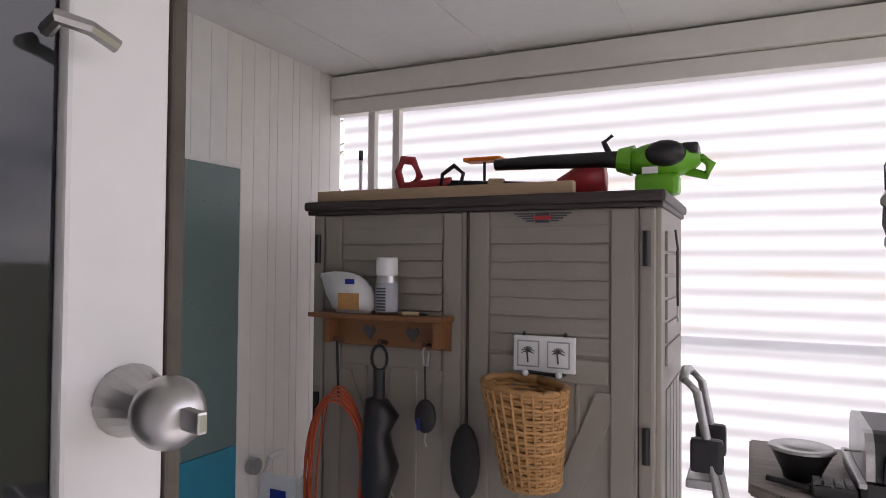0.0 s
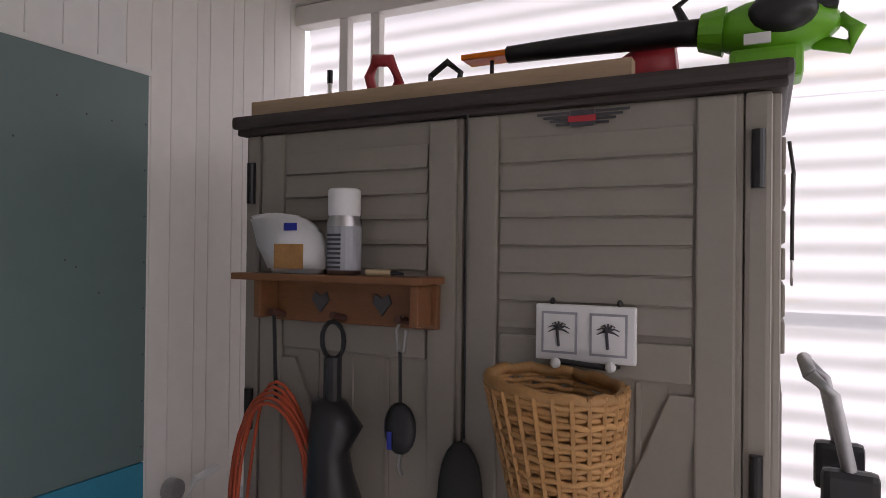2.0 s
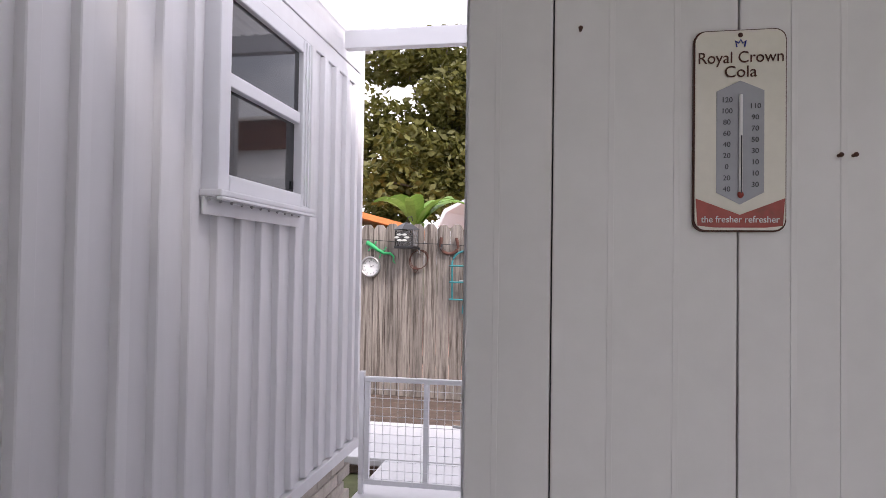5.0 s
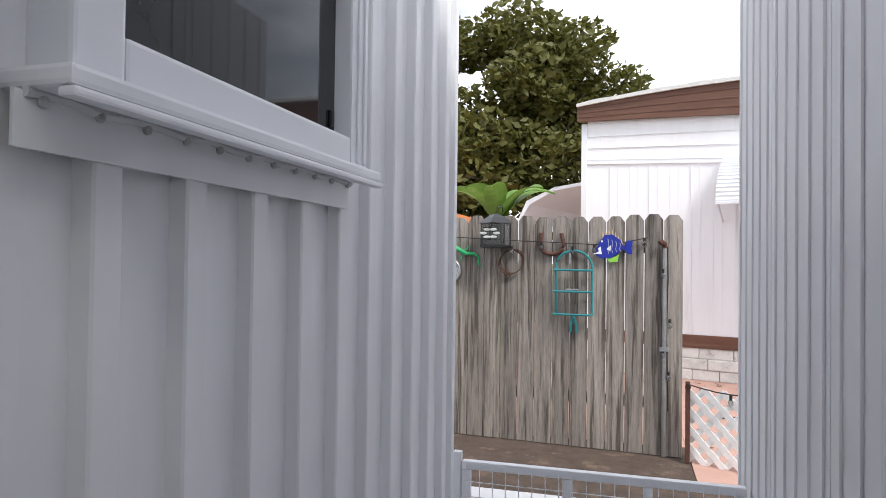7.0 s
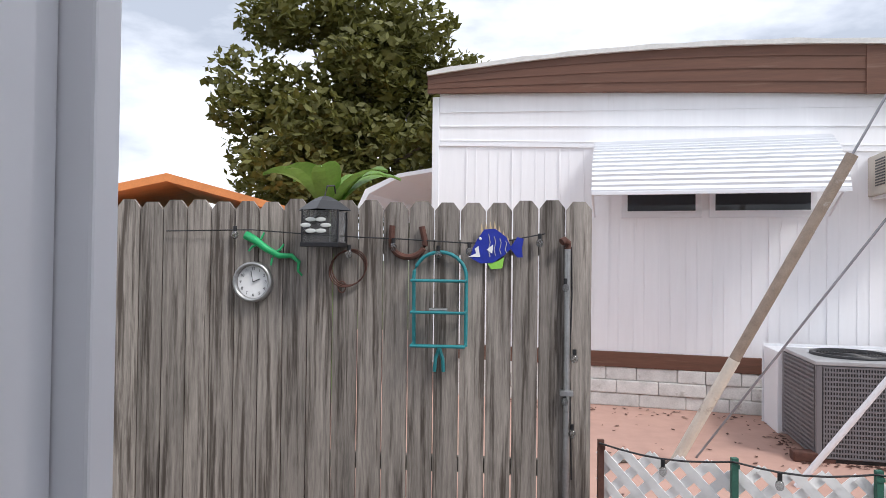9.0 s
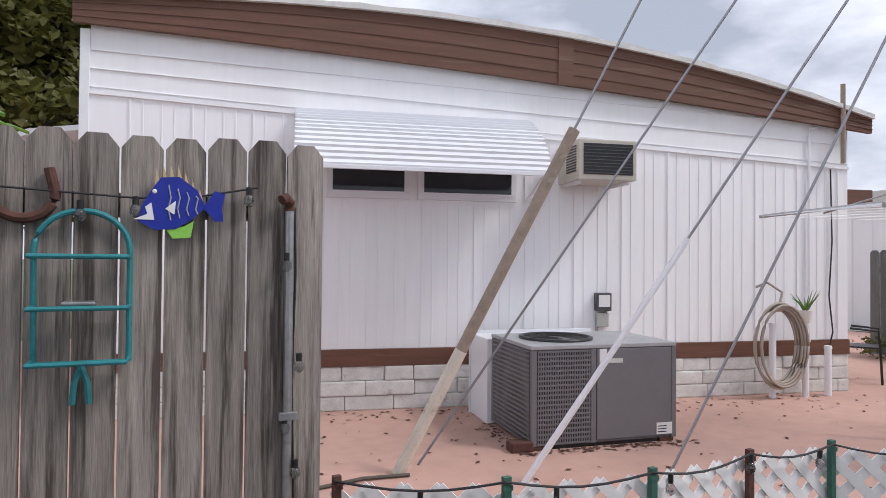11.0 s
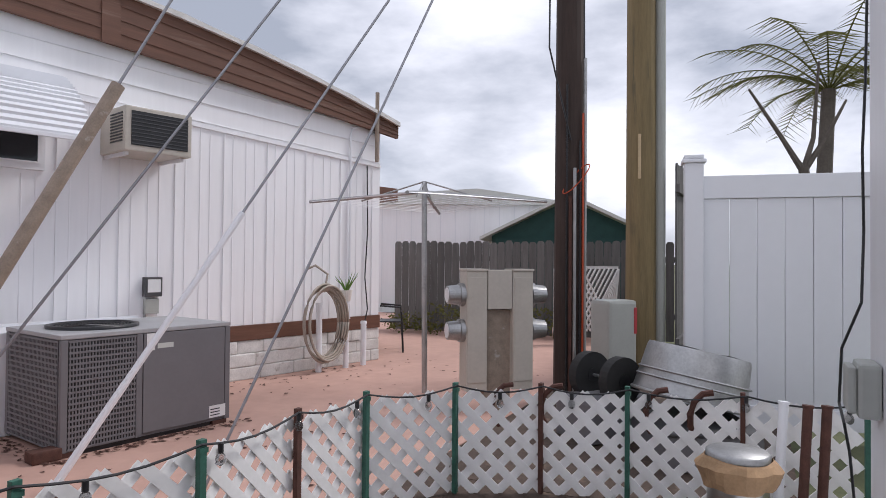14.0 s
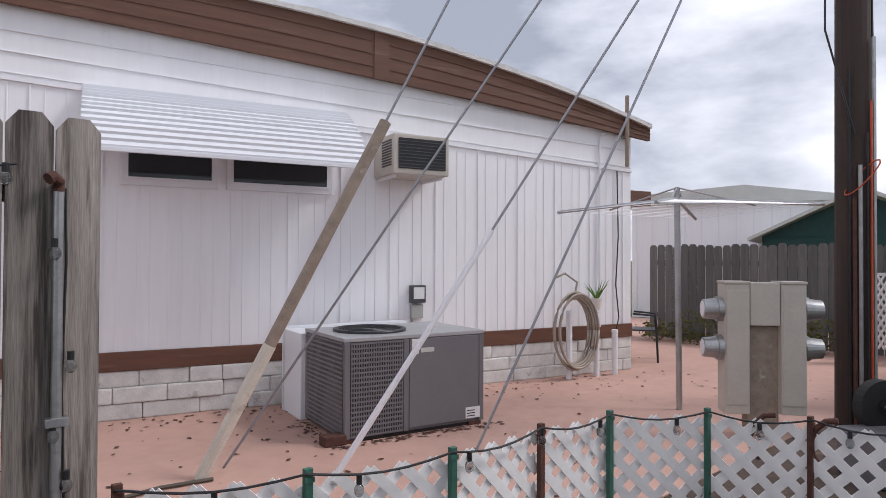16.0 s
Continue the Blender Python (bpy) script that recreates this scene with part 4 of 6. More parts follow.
cb = thing("hanging_cable", "thin black cable hanging along the timber post", "cable")
part("cable", tube([(2.39, -2.40, 2.43), (2.385, -2.39, 1.9), (2.39, -2.40, 1.4), (2.38, -2.41, 0.9), (2.36, -2.40, 0.3), (2.35, -2.38, 0.01)], 0.005), BLACK, cb)

# ---- gate at the end of the passage ----
gt = thing("wire_gate", "low white painted gate with wire mesh across passage", "gate")
GYY = 2.62
for z in (0.06, 0.67):
    part("rail", box(-0.98, -0.03, GYY, GYY + 0.03, z, z + 0.03, 0.004), VINYL, gt)
for x in (-0.98, -0.62, -0.35, -0.06):
    part("stile", box(x, x + 0.03, GYY + 0.001, GYY + 0.029, 0.091, 0.669, 0.003), VINYL, gt)
for k in range(20):
    part("wire", cyl((-0.96 + k * 0.047, GYY - 0.005, 0.07), (-0.96 + k * 0.047, GYY - 0.005, 0.69), 0.0018, seg=5), VINYL, gt)
for k in range(11):
    part("wire", cyl((-0.97, GYY - 0.008, 0.1 + k * 0.053), (-0.05, GYY - 0.008, 0.1 + k * 0.053), 0.0018, seg=5), VINYL, gt)
part("hinge_post", box(-1.015, -0.985, GYY, GYY + 0.03, 0.0, 0.73, 0.003), VINYL, gt)
part("latch", cyl((-0.45, GYY + 0.05, 0.42), (-0.08, GYY + 0.05, 0.40), 0.009, seg=8), GALV, gt)
wb = thing("white_platform", "low pale painted platform behind the gate", "platform")
part("slab", box(-2.0, -0.02, 3.32, 4.35, -0.055, 0.004, 0.01), SLAB, wb)

# ---- picket fence with ornaments ----
FM = pose(0.0, 5.594, 0, 0, 0, -4.5)
fen = thing("picket_fence", "weathered grey dog-eared wooden privacy fence", "fence", FM)
rng = random.Random(7)
for k in range(34):
    x1 = -k * 0.1435
    w, h = 0.136, 1.80 + rng.uniform(-0.012, 0.012)
    o = [(x1 - w, -0.05), (x1, -0.05), (x1, h - 0.045), (x1 - 0.035, h), (x1 - w + 0.035, h), (x1 - w, h - 0.045)]
    b = part("picket", plate(o, rng.uniform(-0.004, 0.004), 0.02), FENCE, fen)
for z in (0.3, 1.5):
    part("rail", box(-4.85, 0, 0.021, 0.06, z, z + 0.085), FENCE, fen)
part("post", box(-0.09, 0.0, 0.061, 0.15, -0.05, 1.7), FENCE, fen)
pp = thing("conduit_pipe", "grey metal pole strapped to the fence boards", "pole", FM)
part("pole", cyl((-0.13, -0.025, -0.05), (-0.13, -0.025, 1.545), 0.017), GALV, pp)
part("cap_elbow", tube([(-0.13, -0.025, 1.54), (-0.13, -0.03, 1.57), (-0.15, -0.05, 1.585), (-0.165, -0.06, 1.575)], 0.02, 10), RUST, pp)
for z in (0.75,):
    part("strap", box(-0.165, -0.095, -0.046, -0.004, z, z + 0.03, 0.003), GALV, pp)
lt = thing("string_lights", "black string light cable with clear bulbs along fence", "string lights", FM)
part("cable", tube([(-2.4, -0.03, 1.62), (-1.9, -0.03, 1.63), (-1.45, -0.03, 1.60), (-1.05, -0.03, 1.585), (-0.66, -0.03, 1.565), (-0.45, -0.03, 1.58), (-0.25, -0.03, 1.62)], 0.004, 6), BLACK, lt)
part("cable", tube([(-0.11, -0.02, 1.55), (-0.105, -0.02, 1.3), (-0.115, -0.02, 0.9), (-0.1, -0.02, 0.3)], 0.005, 6), BLACK, lt)
for x, z in ((-1.99, 1.60), (-1.33, 1.50), (-1.08, 1.54), (-0.83, 1.50), (-0.66, 1.52), (-0.28, 1.57), (-0.14, 1.33), (-0.09, 0.95), (-0.14, 0.72), (-0.1, 0.55)):
    sk = part("socket", cyl((x, -0.035, z + 0.02), (x, -0.035, z + 0.05), 0.011), BLACK, lt)
    part("bulb", ball((x, -0.036, z), 0.02, 0.02, 0.024, seg=12), CLEAR, sk, smooth=True)
c2 = wall_clock(0, 0, 0.115, FM @ pose(-1.885, -0.005, 1.335, 90), "round silver outdoor clock with white dial on fence")
gk = thing("gecko_ornament", "green metal gecko wall ornament on the fence", "ornament", FM)
part("body", tube([(-1.93, -0.025, 1.60), (-1.87, -0.03, 1.57), (-1.80, -0.035, 1.52), (-1.73, -0.03, 1.485), (-1.66, -0.025, 1.485), (-1.62, -0.02, 1.45), (-1.625, -0.02, 1.40), (-1.60, -0.02, 1.375)], 0.026, 8, taper=0.2), GECKO, gk, smooth=True)
for x, z, dx, dz in ((-1.86, 1.56, 0.04, 0.055), (-1.86, 1.55, -0.05, -0.04), (-1.76, 1.50, 0.055, 0.05), (-1.76, 1.49, -0.02, -0.06)):
    part("leg", tube([(x, -0.03, z), (x + dx * 0.6, -0.03, z + dz * 0.4), (x + dx, -0.03, z + dz)], 0.009, 6, taper=0.6), GECKO, gk)
bf = thing("lantern_feeder", "black metal and glass lantern bird feeder hung on fence", "lantern", FM)
part("roof", lathe([(0.15, 1.735), (0.08, 1.785), (0.03, 1.81), (0.001, 1.815)], 4, c=(-1.45, -0.11, 0)), BLACK, bf)
part("glass", box(-1.545, -1.355, -0.2, -0.02, 1.56, 1.73), CLEAR, bf)
part("tray", box(-1.555, -1.345, -0.21, -0.012, 1.535, 1.56, 0.004), BLACK, bf)
for x in (-1.55, -1.355):
    for y in (-0.205, -0.02):
        part("corner_bar", box(x, x + 0.008, y, y + 0.008, 1.56, 1.735), BLACK, bf)
for k in range(6):
    a = k * 1.05
    part("leaf", ball((-1.47 + 0.055 * math.cos(a), -0.207, 1.65 + 0.035 * math.sin(a)), 0.03, 0.004, 0.012, seg=8), TIN, bf)
part("hanger", tube([(-1.45, -0.11, 1.815), (-1.44, -0.1, 1.87), (-1.42, -0.03, 1.88), (-1.42, 0.0, 1.84)], 0.005), BLACK, bf)
wr = thing("twig_wreath", "dark twig ring hanging below the lantern", "wreath", FM)
for k in range(3):
    part("twig", tube([(-1.335 + (0.095 + 0.006 * k) * math.cos(a), -0.02 - 0.006 * k, 1.42 + (0.095 + 0.005 * k) * math.sin(a + 0.1 * k)) for a in [math.tau * j / 24 for j in range(25)]], 0.004, 5), RUST, wr)
part("loop", tube([(-1.37 + 0.022 * math.cos(a), -0.025, 1.315 + 0.032 * math.sin(a)) for a in [math.tau * j / 14 for j in range(15)]], 0.004, 5), RUST, wr)
hsn = thing("horseshoe", "rusty iron horseshoe hung on the fence", "horseshoe", FM)
part("shoe", tube([(-1.09, -0.02, 1.66)] + [(-1.0 + 0.095 * math.cos(a), -0.02, 1.57 + 0.085 * math.sin(a)) for a in [math.pi + math.pi * j / 14 for j in range(15)]] + [(-0.925, -0.02, 1.655)], 0.017, 8), RUST, hsn)
cd = thing("rope_caddy", "turquoise rope-wrapped three-tier hanging wire rack on fence", "rack", FM)
part("hoop", tube([(-0.96, -0.03, 1.0), (-0.965, -0.03, 1.38)] + [(-0.82 + 0.145 * math.cos(a), -0.03, 1.38 + 0.135 * math.sin(a)) for a in [math.pi - math.pi * j / 14 for j in range(15)]] + [(-0.675, -0.03, 1.0)], 0.010, 8), TURQ, cd)
for z in (1.36, 1.19, 1.01):
    tr = part("tier", tube([(-0.965, -0.03, z), (-0.965, -0.13, z), (-0.675, -0.13, z), (-0.675, -0.03, z)], 0.008, 8), TURQ, cd)
    for k in range(5):
        part("bar", cyl((-0.965, -0.04 - k * 0.02, z - 0.005), (-0.675, -0.04 - k * 0.02, z - 0.005), 0.004, seg=6), TURQ, tr)
for s in (-1, 1):
    part("tassel", tube([(-0.82, -0.03, 0.99), (-0.82 + s * 0.02, -0.03, 0.93), (-0.82 + s * 0.025, -0.03, 0.86)], 0.011, 6), TURQ, cd)
part("soap_dish", box(-0.87, -0.77, -0.12, -0.06, 1.197, 1.212, 0.006), GALV, cd)
fi = thing("fish_ornament", "cobalt blue painted metal fish with lime fins on fence", "ornament", FM)
FYO = -0.03
part("body", plate([(-0.66, 1.49), (-0.60, 1.455), (-0.53, 1.46), (-0.47, 1.50), (-0.43, 1.54), (-0.46, 1.60), (-0.52, 1.645), (-0.58, 1.64), (-0.62, 1.58), (-0.645, 1.53)], FYO - 0.012, FYO), FISHB, fi)
part("tail", plate([(-0.44, 1.54), (-0.40, 1.60), (-0.365, 1.59), (-0.375, 1.54), (-0.37, 1.49), (-0.40, 1.49)], FYO - 0.01, FYO), FISHB, fi)
part("lower_fin", plate([(-0.56, 1.455), (-0.50, 1.47), (-0.47, 1.49), (-0.48, 1.43), (-0.54, 1.425)], FYO - 0.009, FYO + 0.003), LIME, fi, "lime green fin")
part("side_fin", plate([(-0.565, 1.53), (-0.53, 1.56), (-0.535, 1.51)], FYO - 0.016, FYO - 0.0125), PAPER, fi)
for k in range(7):
    x = -0.60 + k * 0.024
    z = 1.63 + 0.012 * math.sin(k * 0.6) - (0.02 * max(0, k - 3))
    part("spine", plate([(x, z - 0.02), (x + 0.02, z - 0.02), (x + 0.004, z + 0.045)], FYO - 0.008, FYO + 0.002), SAND, fi)
for k in range(4):
    x = -0.555 + k * 0.03
    part("stripe", tube([(x, FYO - 0.013, 1.615 - k * 0.012), (x + 0.008, FYO - 0.013, 1.57), (x, FYO - 0.013, 1.53), (x + 0.008, FYO - 0.013, 1.49 + k * 0.008)], 0.0025, 5), SIGNG, fi)
part("jaw", plate([(-0.668, 1.49), (-0.60, 1.49), (-0.61, 1.55), (-0.63, 1.535), (-0.622, 1.51)], FYO - 0.015, FYO - 0.0125), PAPER, fi)
part("eye", ball((-0.60, FYO - 0.013, 1.59), 0.008, 0.004, 0.008, seg=10), PAPER, fi)

# ---- neighbouring mobile home ----
NM = pose(-0.95, 9.50, 0, 0, 0, -14.3)
nh = thing("mobile_home", "white mobile home with brown bowed fascia and block skirting", "house", NM)
def top(s):
    return 3.69 - 0.0214 * (s - 2.2) ** 2
def low(s):
    return 3.355 - 0.042 * s - 0.0034 * s * s
S1 = 7.74
ks = [S1 * k / 24 for k in range(25)]
part("wall", plate([(0, 0.5), (S1, 0.5)] + [(s, low(s) + 0.1) for s in reversed(ks)], 0.0, 0.12), NSIDING, nh)
part("side_wall", box(0.0, 0.1, 0.121, 13, 0.3, 3.3), NSIDING, nh)
part("side_wall", box(S1 - 0.1, S1, 0.121, 13, 0.3, 2.8), NSIDING, nh)
ke = [-0.12 + 8.1 * k / 30 for k in range(31)]
fa = part("fascia", plate([(s, low(s)) for s in ke] + [(s, top(s) - 0.02) for s in reversed(ke)], -0.09, -0.04), FASCIA, nh, "faded brown metal fascia")
for k in range(3):
    f0, f1 = 0.22 + 0.26 * k, 0.25 + 0.26 * k
    part("fascia_rib", plate([(s, low(s) + (top(s) - low(s)) * f0) for s in ke] + [(s, low(s) + (top(s) - low(s)) * f1) for s in reversed(ke)], -0.097, -0.089), FASCIA, fa)
part("fascia_joint", box(4.27, 4.43, -0.1, -0.088, 3.1, 3.57), FASCIA, fa)
part("roof", plate([(s, top(s) - 0.02) for s in ke] + [(s, top(s) + 0.03 + 0.008 * math.sin(s * 9)) for s in reversed(ke)], -0.13, 13.0), ROOFW, nh)
part("corner_trim", box(-0.08, 0.0, -0.02, 0.1, 0.3, 3.33, 0.005), VINYL, nh)
part("trim_line", plate([(0.0, 2.77), (S1, 2.77 - 0.048 * S1), (S1, 2.80 - 0.048 * S1), (0, 2.80)], -0.018, -0.001), NSIDING, nh)
for k in range(3):
    part("lap_board", plate([(0.0, 2.83 + 0.16 * k), (S1, 2.83 + 0.16 * k - (0.048 - 0.006 * k) * S1), (S1, 2.835 + 0.16 * k - (0.048 - 0.006 * k) * S1), (0, 2.835 + 0.16 * k)], -0.012, -0.001), NSIDING, nh)
s, k = 0.32, 0
while s < S1 - 0.05:
    zt = 2.765 - 0.048 * s
    if k % 4 == 0:
        part("panel_seam", box(s, s + 0.012, -0.012, -0.0008, 0.52, zt), NSIDING, nh)
    elif not (1.9 < s < 4.0):
        part("rib", box(s, s + 0.012, -0.005, -0.0008, 0.52, zt, 0.002), NSIDING, nh)
    else:
        part("rib", box(s, s + 0.012, -0.005, -0.0008, 0.52, 1.9, 0.002), NSIDING, nh)
    s += 0.155 if k % 2 else 0.105
    k += 1
part("brown_band", box(-0.02, S1, -0.03, 0.02, 0.36, 0.52, 0.006), FASCIA, nh, "faded brown skirt band")
rng = random.Random(3)
sk = part("skirting", box(0.02, S1 - 0.02, 0.03, 0.15, -0.05, 0.36), STONE, nh)
for r in range(3):
    s = 0.05 - r * 0.1
    while s < S1 - 0.1:
        w = rng.uniform(0.26, 0.5)
        bmx = box(max(s, 0.0), min(s + w - 0.003, S1), -0.012 - rng.uniform(0, 0.022), 0.028, -0.05 + r * 0.137, 0.085 + r * 0.137, 0.014)
        part("block", bmx, STONE, sk)
        s += w
for a, b in ((2.02, 2.81), (2.88, 3.87)):
    w = part("window", box(a, b, -0.035, -0.001, 1.93, 2.42, 0.006), VINYL, nh)
    part("pane", box(a + 0.06, b - 0.06, -0.04, -0.0355, 2.0, 2.39), GLASS, w)
    part("muntin", box(a + 0.03, b - 0.03, -0.047, -0.041, 1.985, 2.0), VINYL, w)

# awning
aw = thing("window_awning", "white slatted aluminium window awning with scalloped ends", "awning", NM)
A0, A1 = 1.74, 3.98
prof = [(-0.02, 2.73), (-0.16, 2.68), (-0.32, 2.58), (-0.48, 2.45), (-0.6, 2.30), (-0.67, 2.14)]
for i in range(15):
    f = i / 15 * 5
    k = min(4, int(f))
    u0 = f - k
    f2 = (i + 1) / 15 * 5
    k2 = min(4, int(f2 - 1e-6))
    u1 = f2 - k2
    p = (prof[k][0] * (1 - u0) + prof[k + 1][0] * u0, prof[k][1] * (1 - u0) + prof[k + 1][1] * u0)
    q = (prof[k2][0] * (1 - u1) + prof[k2 + 1][0] * u1, prof[k2][1] * (1 - u1) + prof[k2 + 1][1] * u1)
    bmx = bmesh.new()
    v = [bmx.verts.new(c) for c in ((A0, p[0], p[1] + 0.004), (A1, p[0], p[1] + 0.004), (A1, q[0] - 0.01, q[1] + 0.022), (A0, q[0] - 0.01, q[1] + 0.022),
                                   (A0, p[0], p[1] - 0.012), (A1, p[0], p[1] - 0.012), (A1, q[0], q[1] - 0.012), (A0, q[0], q[1] - 0.012))]
    for f4 in ((0, 1, 2, 3), (4, 7, 6, 5), (0, 3, 7, 4), (1, 5, 6, 2), (2, 6, 7, 3), (0, 4, 5, 1)):
        bmx.faces.new([v[c] for c in f4])
    part("slat", bmx, VINYL, aw)
for s in (A0, A1):
    part("end_panel", plate([(y, z - 0.015) for y, z in prof] + [(-0.02, 2.45)], s - 0.004, s + 0.004, 'x'), VINYL, aw)
    part("arm", cyl((s, -0.01, 1.95), (s, -0.6, 2.2), 0.012), VINYL, aw)
part("front_rail", box(A0, A1, -0.69, -0.665, 2.11, 2.145, 0.004), VINYL, aw)

# window air conditioner
ac = thing("air_conditioner", "beige window air conditioner jutting from the house wall", "air conditioner", NM)
part("case", box(4.31, 4.90, -0.50, -0.001, 2.12, 2.50, 0.012), BEIGE, ac)
part("coil", box(4.36, 4.86, -0.506, -0.5005, 2.17, 2.46), BLACK, ac)
for k in range(9):
    part("fin", box(4.36, 4.86, -0.512, -0.5065, 2.18 + k * 0.031, 2.186 + k * 0.031), GUNMETAL, ac)
for k in range(10):
    part("side_louvre", box(4.303, 4.3095, -0.45, -0.22, 2.2 + k * 0.026, 2.213 + k * 0.026), BLACK, ac)
for s in (4.36, 4.85):
    part("bracket", box(s - 0.015, s + 0.015, -0.42, -0.005, 2.09, 2.119), VINYL, ac)

# power disconnect, conduits
eb = thing("disconnect_box", "grey electric disconnect box on the white wall", "electric box", NM)
part("box", box(4.70, 4.86, -0.08, -0.009, 0.86, 1.04, 0.006), GUNMETAL, eb)
part("window", box(4.72, 4.84, -0.086, -0.081, 0.90, 1.02), PAPER, eb)
part("lower_box", box(4.71, 4.84, -0.06, -0.009, 0.70, 0.84, 0.006), GREYBOX, eb)
part("conduit", cyl((4.72, -0.03, 0.55), (4.72, -0.03, 1.03), 0.012), GALV, eb)
cn = thing("wall_conduit", "thin white conduit running up the corner of wall", "conduit", NM)
part("pipe", cyl((7.22, -0.025, 0.5), (7.22, -0.025, 2.75), 0.015), VINYL, cn)
part("bend", tube([(7.22, -0.025, 2.75), (7.24, -0.03, 2.82), (7.32, -0.03, 2.85)], 0.015), VINYL, cn)
mt = thing("service_mast", "rusty service mast on the house corner", "mast", NM)
part("mast", cyl((7.58, -0.11, 2.45), (7.58, -0.11, 3.32), 0.025), PIPEB, mt)
part("bracket", box(7.55, 7.61, -0.09, -0.04, 2.8, 2.84), GALV, mt)
bcb = thing("wall_cable", "black cable hanging down the white wall corner", "cable", NM)
part("cable", tube([(7.5, -0.02, 2.4), (7.52, -0.02, 1.6), (7.48, -0.02, 1.0), (7.52, -0.03, 0.6), (7.46, -0.03, 0.4)], 0.008, 6), BLACK, bcb)

# hose on posts, plants, chair
ho = thing("garden_hose", "coiled beige garden hose on a post by the wall", "hose", NM)
for k in range(7):
    r = 0.33 + 0.02 * (k % 4)
    part("coil", tube([(6.62 + 0.75 * r * math.cos(a) + 0.01 * k, -0.24 - 0.012 * k, 0.50 + (r + 0.05) * math.sin(a)) for a in [math.tau * j / 26 for j in range(27)]], 0.014, 7), HOSE, ho, smooth=True)
part("loose_end", tube([(6.65, -0.25, 0.85), (6.72, -0.22, 1.05), (6.6, -0.15, 1.15), (6.5, -0.1, 1.1)], 0.014, 7), HOSE, ho)
for s in (6.62, 7.02, 7.3):
    sp2 = thing("pvc_post", "short white plastic post by the hose", "post", NM @ pose(s, -0.2, -0.05), group="posts by the hose")
    part("tube", cyl((0, 0, 0), (0, 0, 0.75 if s < 7.2 else 0.5), 0.035), VINYL, sp2)
    part("cap", cyl((0, 0, 0.75 if s < 7.2 else 0.5), (0, 0, 0.78 if s < 7.2 else 0.53), 0.042, 0.036), VINYL, sp2)
pt = thing("potted_agave", "spiky striped agave in a pot by the corner", "plant", NM @ pose(7.02, -0.2, 0.73))
bmx = lathe([(0.001, 0), (0.05, 0), (0.075, 0.13), (0.065, 0.13), (0.001, 0.11)], 16)
part("pot", bmx, CREAM, pt)
for k in range(11):
    a = k * 2.4
    part("leaf", tube([(0, 0, 0.11), (0.06 * math.cos(a), 0.06 * math.sin(a), 0.2), (0.14 * math.cos(a), 0.14 * math.sin(a), 0.26 + 0.04 * (k % 3))], 0.014, 5, taper=0.1), LEAF2, pt)
chm = pose(7.3, 7.9, -0.05, 0, 0, 30)
ch = thing("patio_chair", "black metal patio chair beside the house corner", "chair", chm)
for x in (-0.2, 0.2):
    part("leg", tube([(x, -0.22, 0), (x, -0.2, 0.42), (x, -0.18, 0.62), (x, 0.1, 0.64)], 0.014), BLACK, ch)
    part("leg", tube([(x, 0.25, 0), (x, 0.18, 0.42), (x, 0.27, 0.9)], 0.014), BLACK, ch)
part("seat", box(-0.2, 0.2, -0.2, 0.18, 0.41, 0.43, 0.008), BLACK, ch)
part("backrest", box(-0.2, 0.2, 0.235, 0.25, 0.55, 0.88, 0.006), BLACK, ch)

# packaged air handler on the patio
HM = pose(2.035, 7.135, -0.05, 0, 0, -10.5)
hv = thing("hvac_unit", "large grey package air conditioner standing on the patio", "air conditioner", HM)
HW, HD, HH = 1.235, 0.84, 0.775
part("cabinet", box(0.012, HW - 0.012, 0.012, HD, 0.03, HH - 0.03), HVAC, hv)
part("lid", box(-0.005, HW + 0.005, -0.005, HD + 0.005, HH - 0.03, HH, 0.006), HVACTOP, hv)
for x in (0.0, 0.49, HW - 0.04):
    part("corner_post", box(x, x + 0.045, -0.003, 0.03, 0.03, HH - 0.031, 0.006), HVAC, hv)
part("rear_post", box(-0.003, 0.03, HD - 0.045, HD, 0.03, HH - 0.031, 0.006), HVAC, hv)
part("access_panel", box(0.54, HW - 0.045, -0.004, 0.011, 0.05, HH - 0.035, 0.005), HVAC, hv)
for side in range(2):
    g = part("grille", box(0.048, 0.488, 0.006, 0.0115, 0.04, HH - 0.04) if side == 0 else box(0.006, 0.0115, 0.035, HD - 0.05, 0.04, HH - 0.04), BLACK, hv, "dark coil guard")
    L = 0.44 if side == 0 else HD - 0.085
    bmx = bmesh.new()
    n = int(L / 0.02)
    for k in range(n):
        a = (0.048 if side == 0 else 0.035) + L * (k + 0.5) / n
        if side == 0:
            box(a - 0.0045, a + 0.0045, -0.001, 0.005, 0.04, HH - 0.04, 0, bmx)
        else:
            box(-0.001, 0.005, a - 0.0045, a + 0.0045, 0.04, HH - 0.04, 0, bmx)
    for k in range(20):
        z = 0.045 + (HH - 0.09) * k / 19
        if side == 0:
            box(0.048, 0.488, -0.003, -0.0012, z - 0.007, z + 0.007, 0, bmx)
        else:
            box(-0.003, -0.0012, 0.035, HD - 0.05, z - 0.007, z + 0.007, 0, bmx)
    part("louvre_guard", bmx, HVAC, g)
part("fan_ring", lathe([(0.30, HH + 0.001), (0.30, HH + 0.02), (0.27, HH + 0.022), (0.26, HH + 0.004)], 36, c=(0.40, 0.43, 0)), BLACK, hv, smooth=True)
fg = part("fan_guard", lathe([(0.001, HH + 0.012), (0.06, HH + 0.012)], 16, c=(0.40, 0.43, 0)), BLACK, hv)
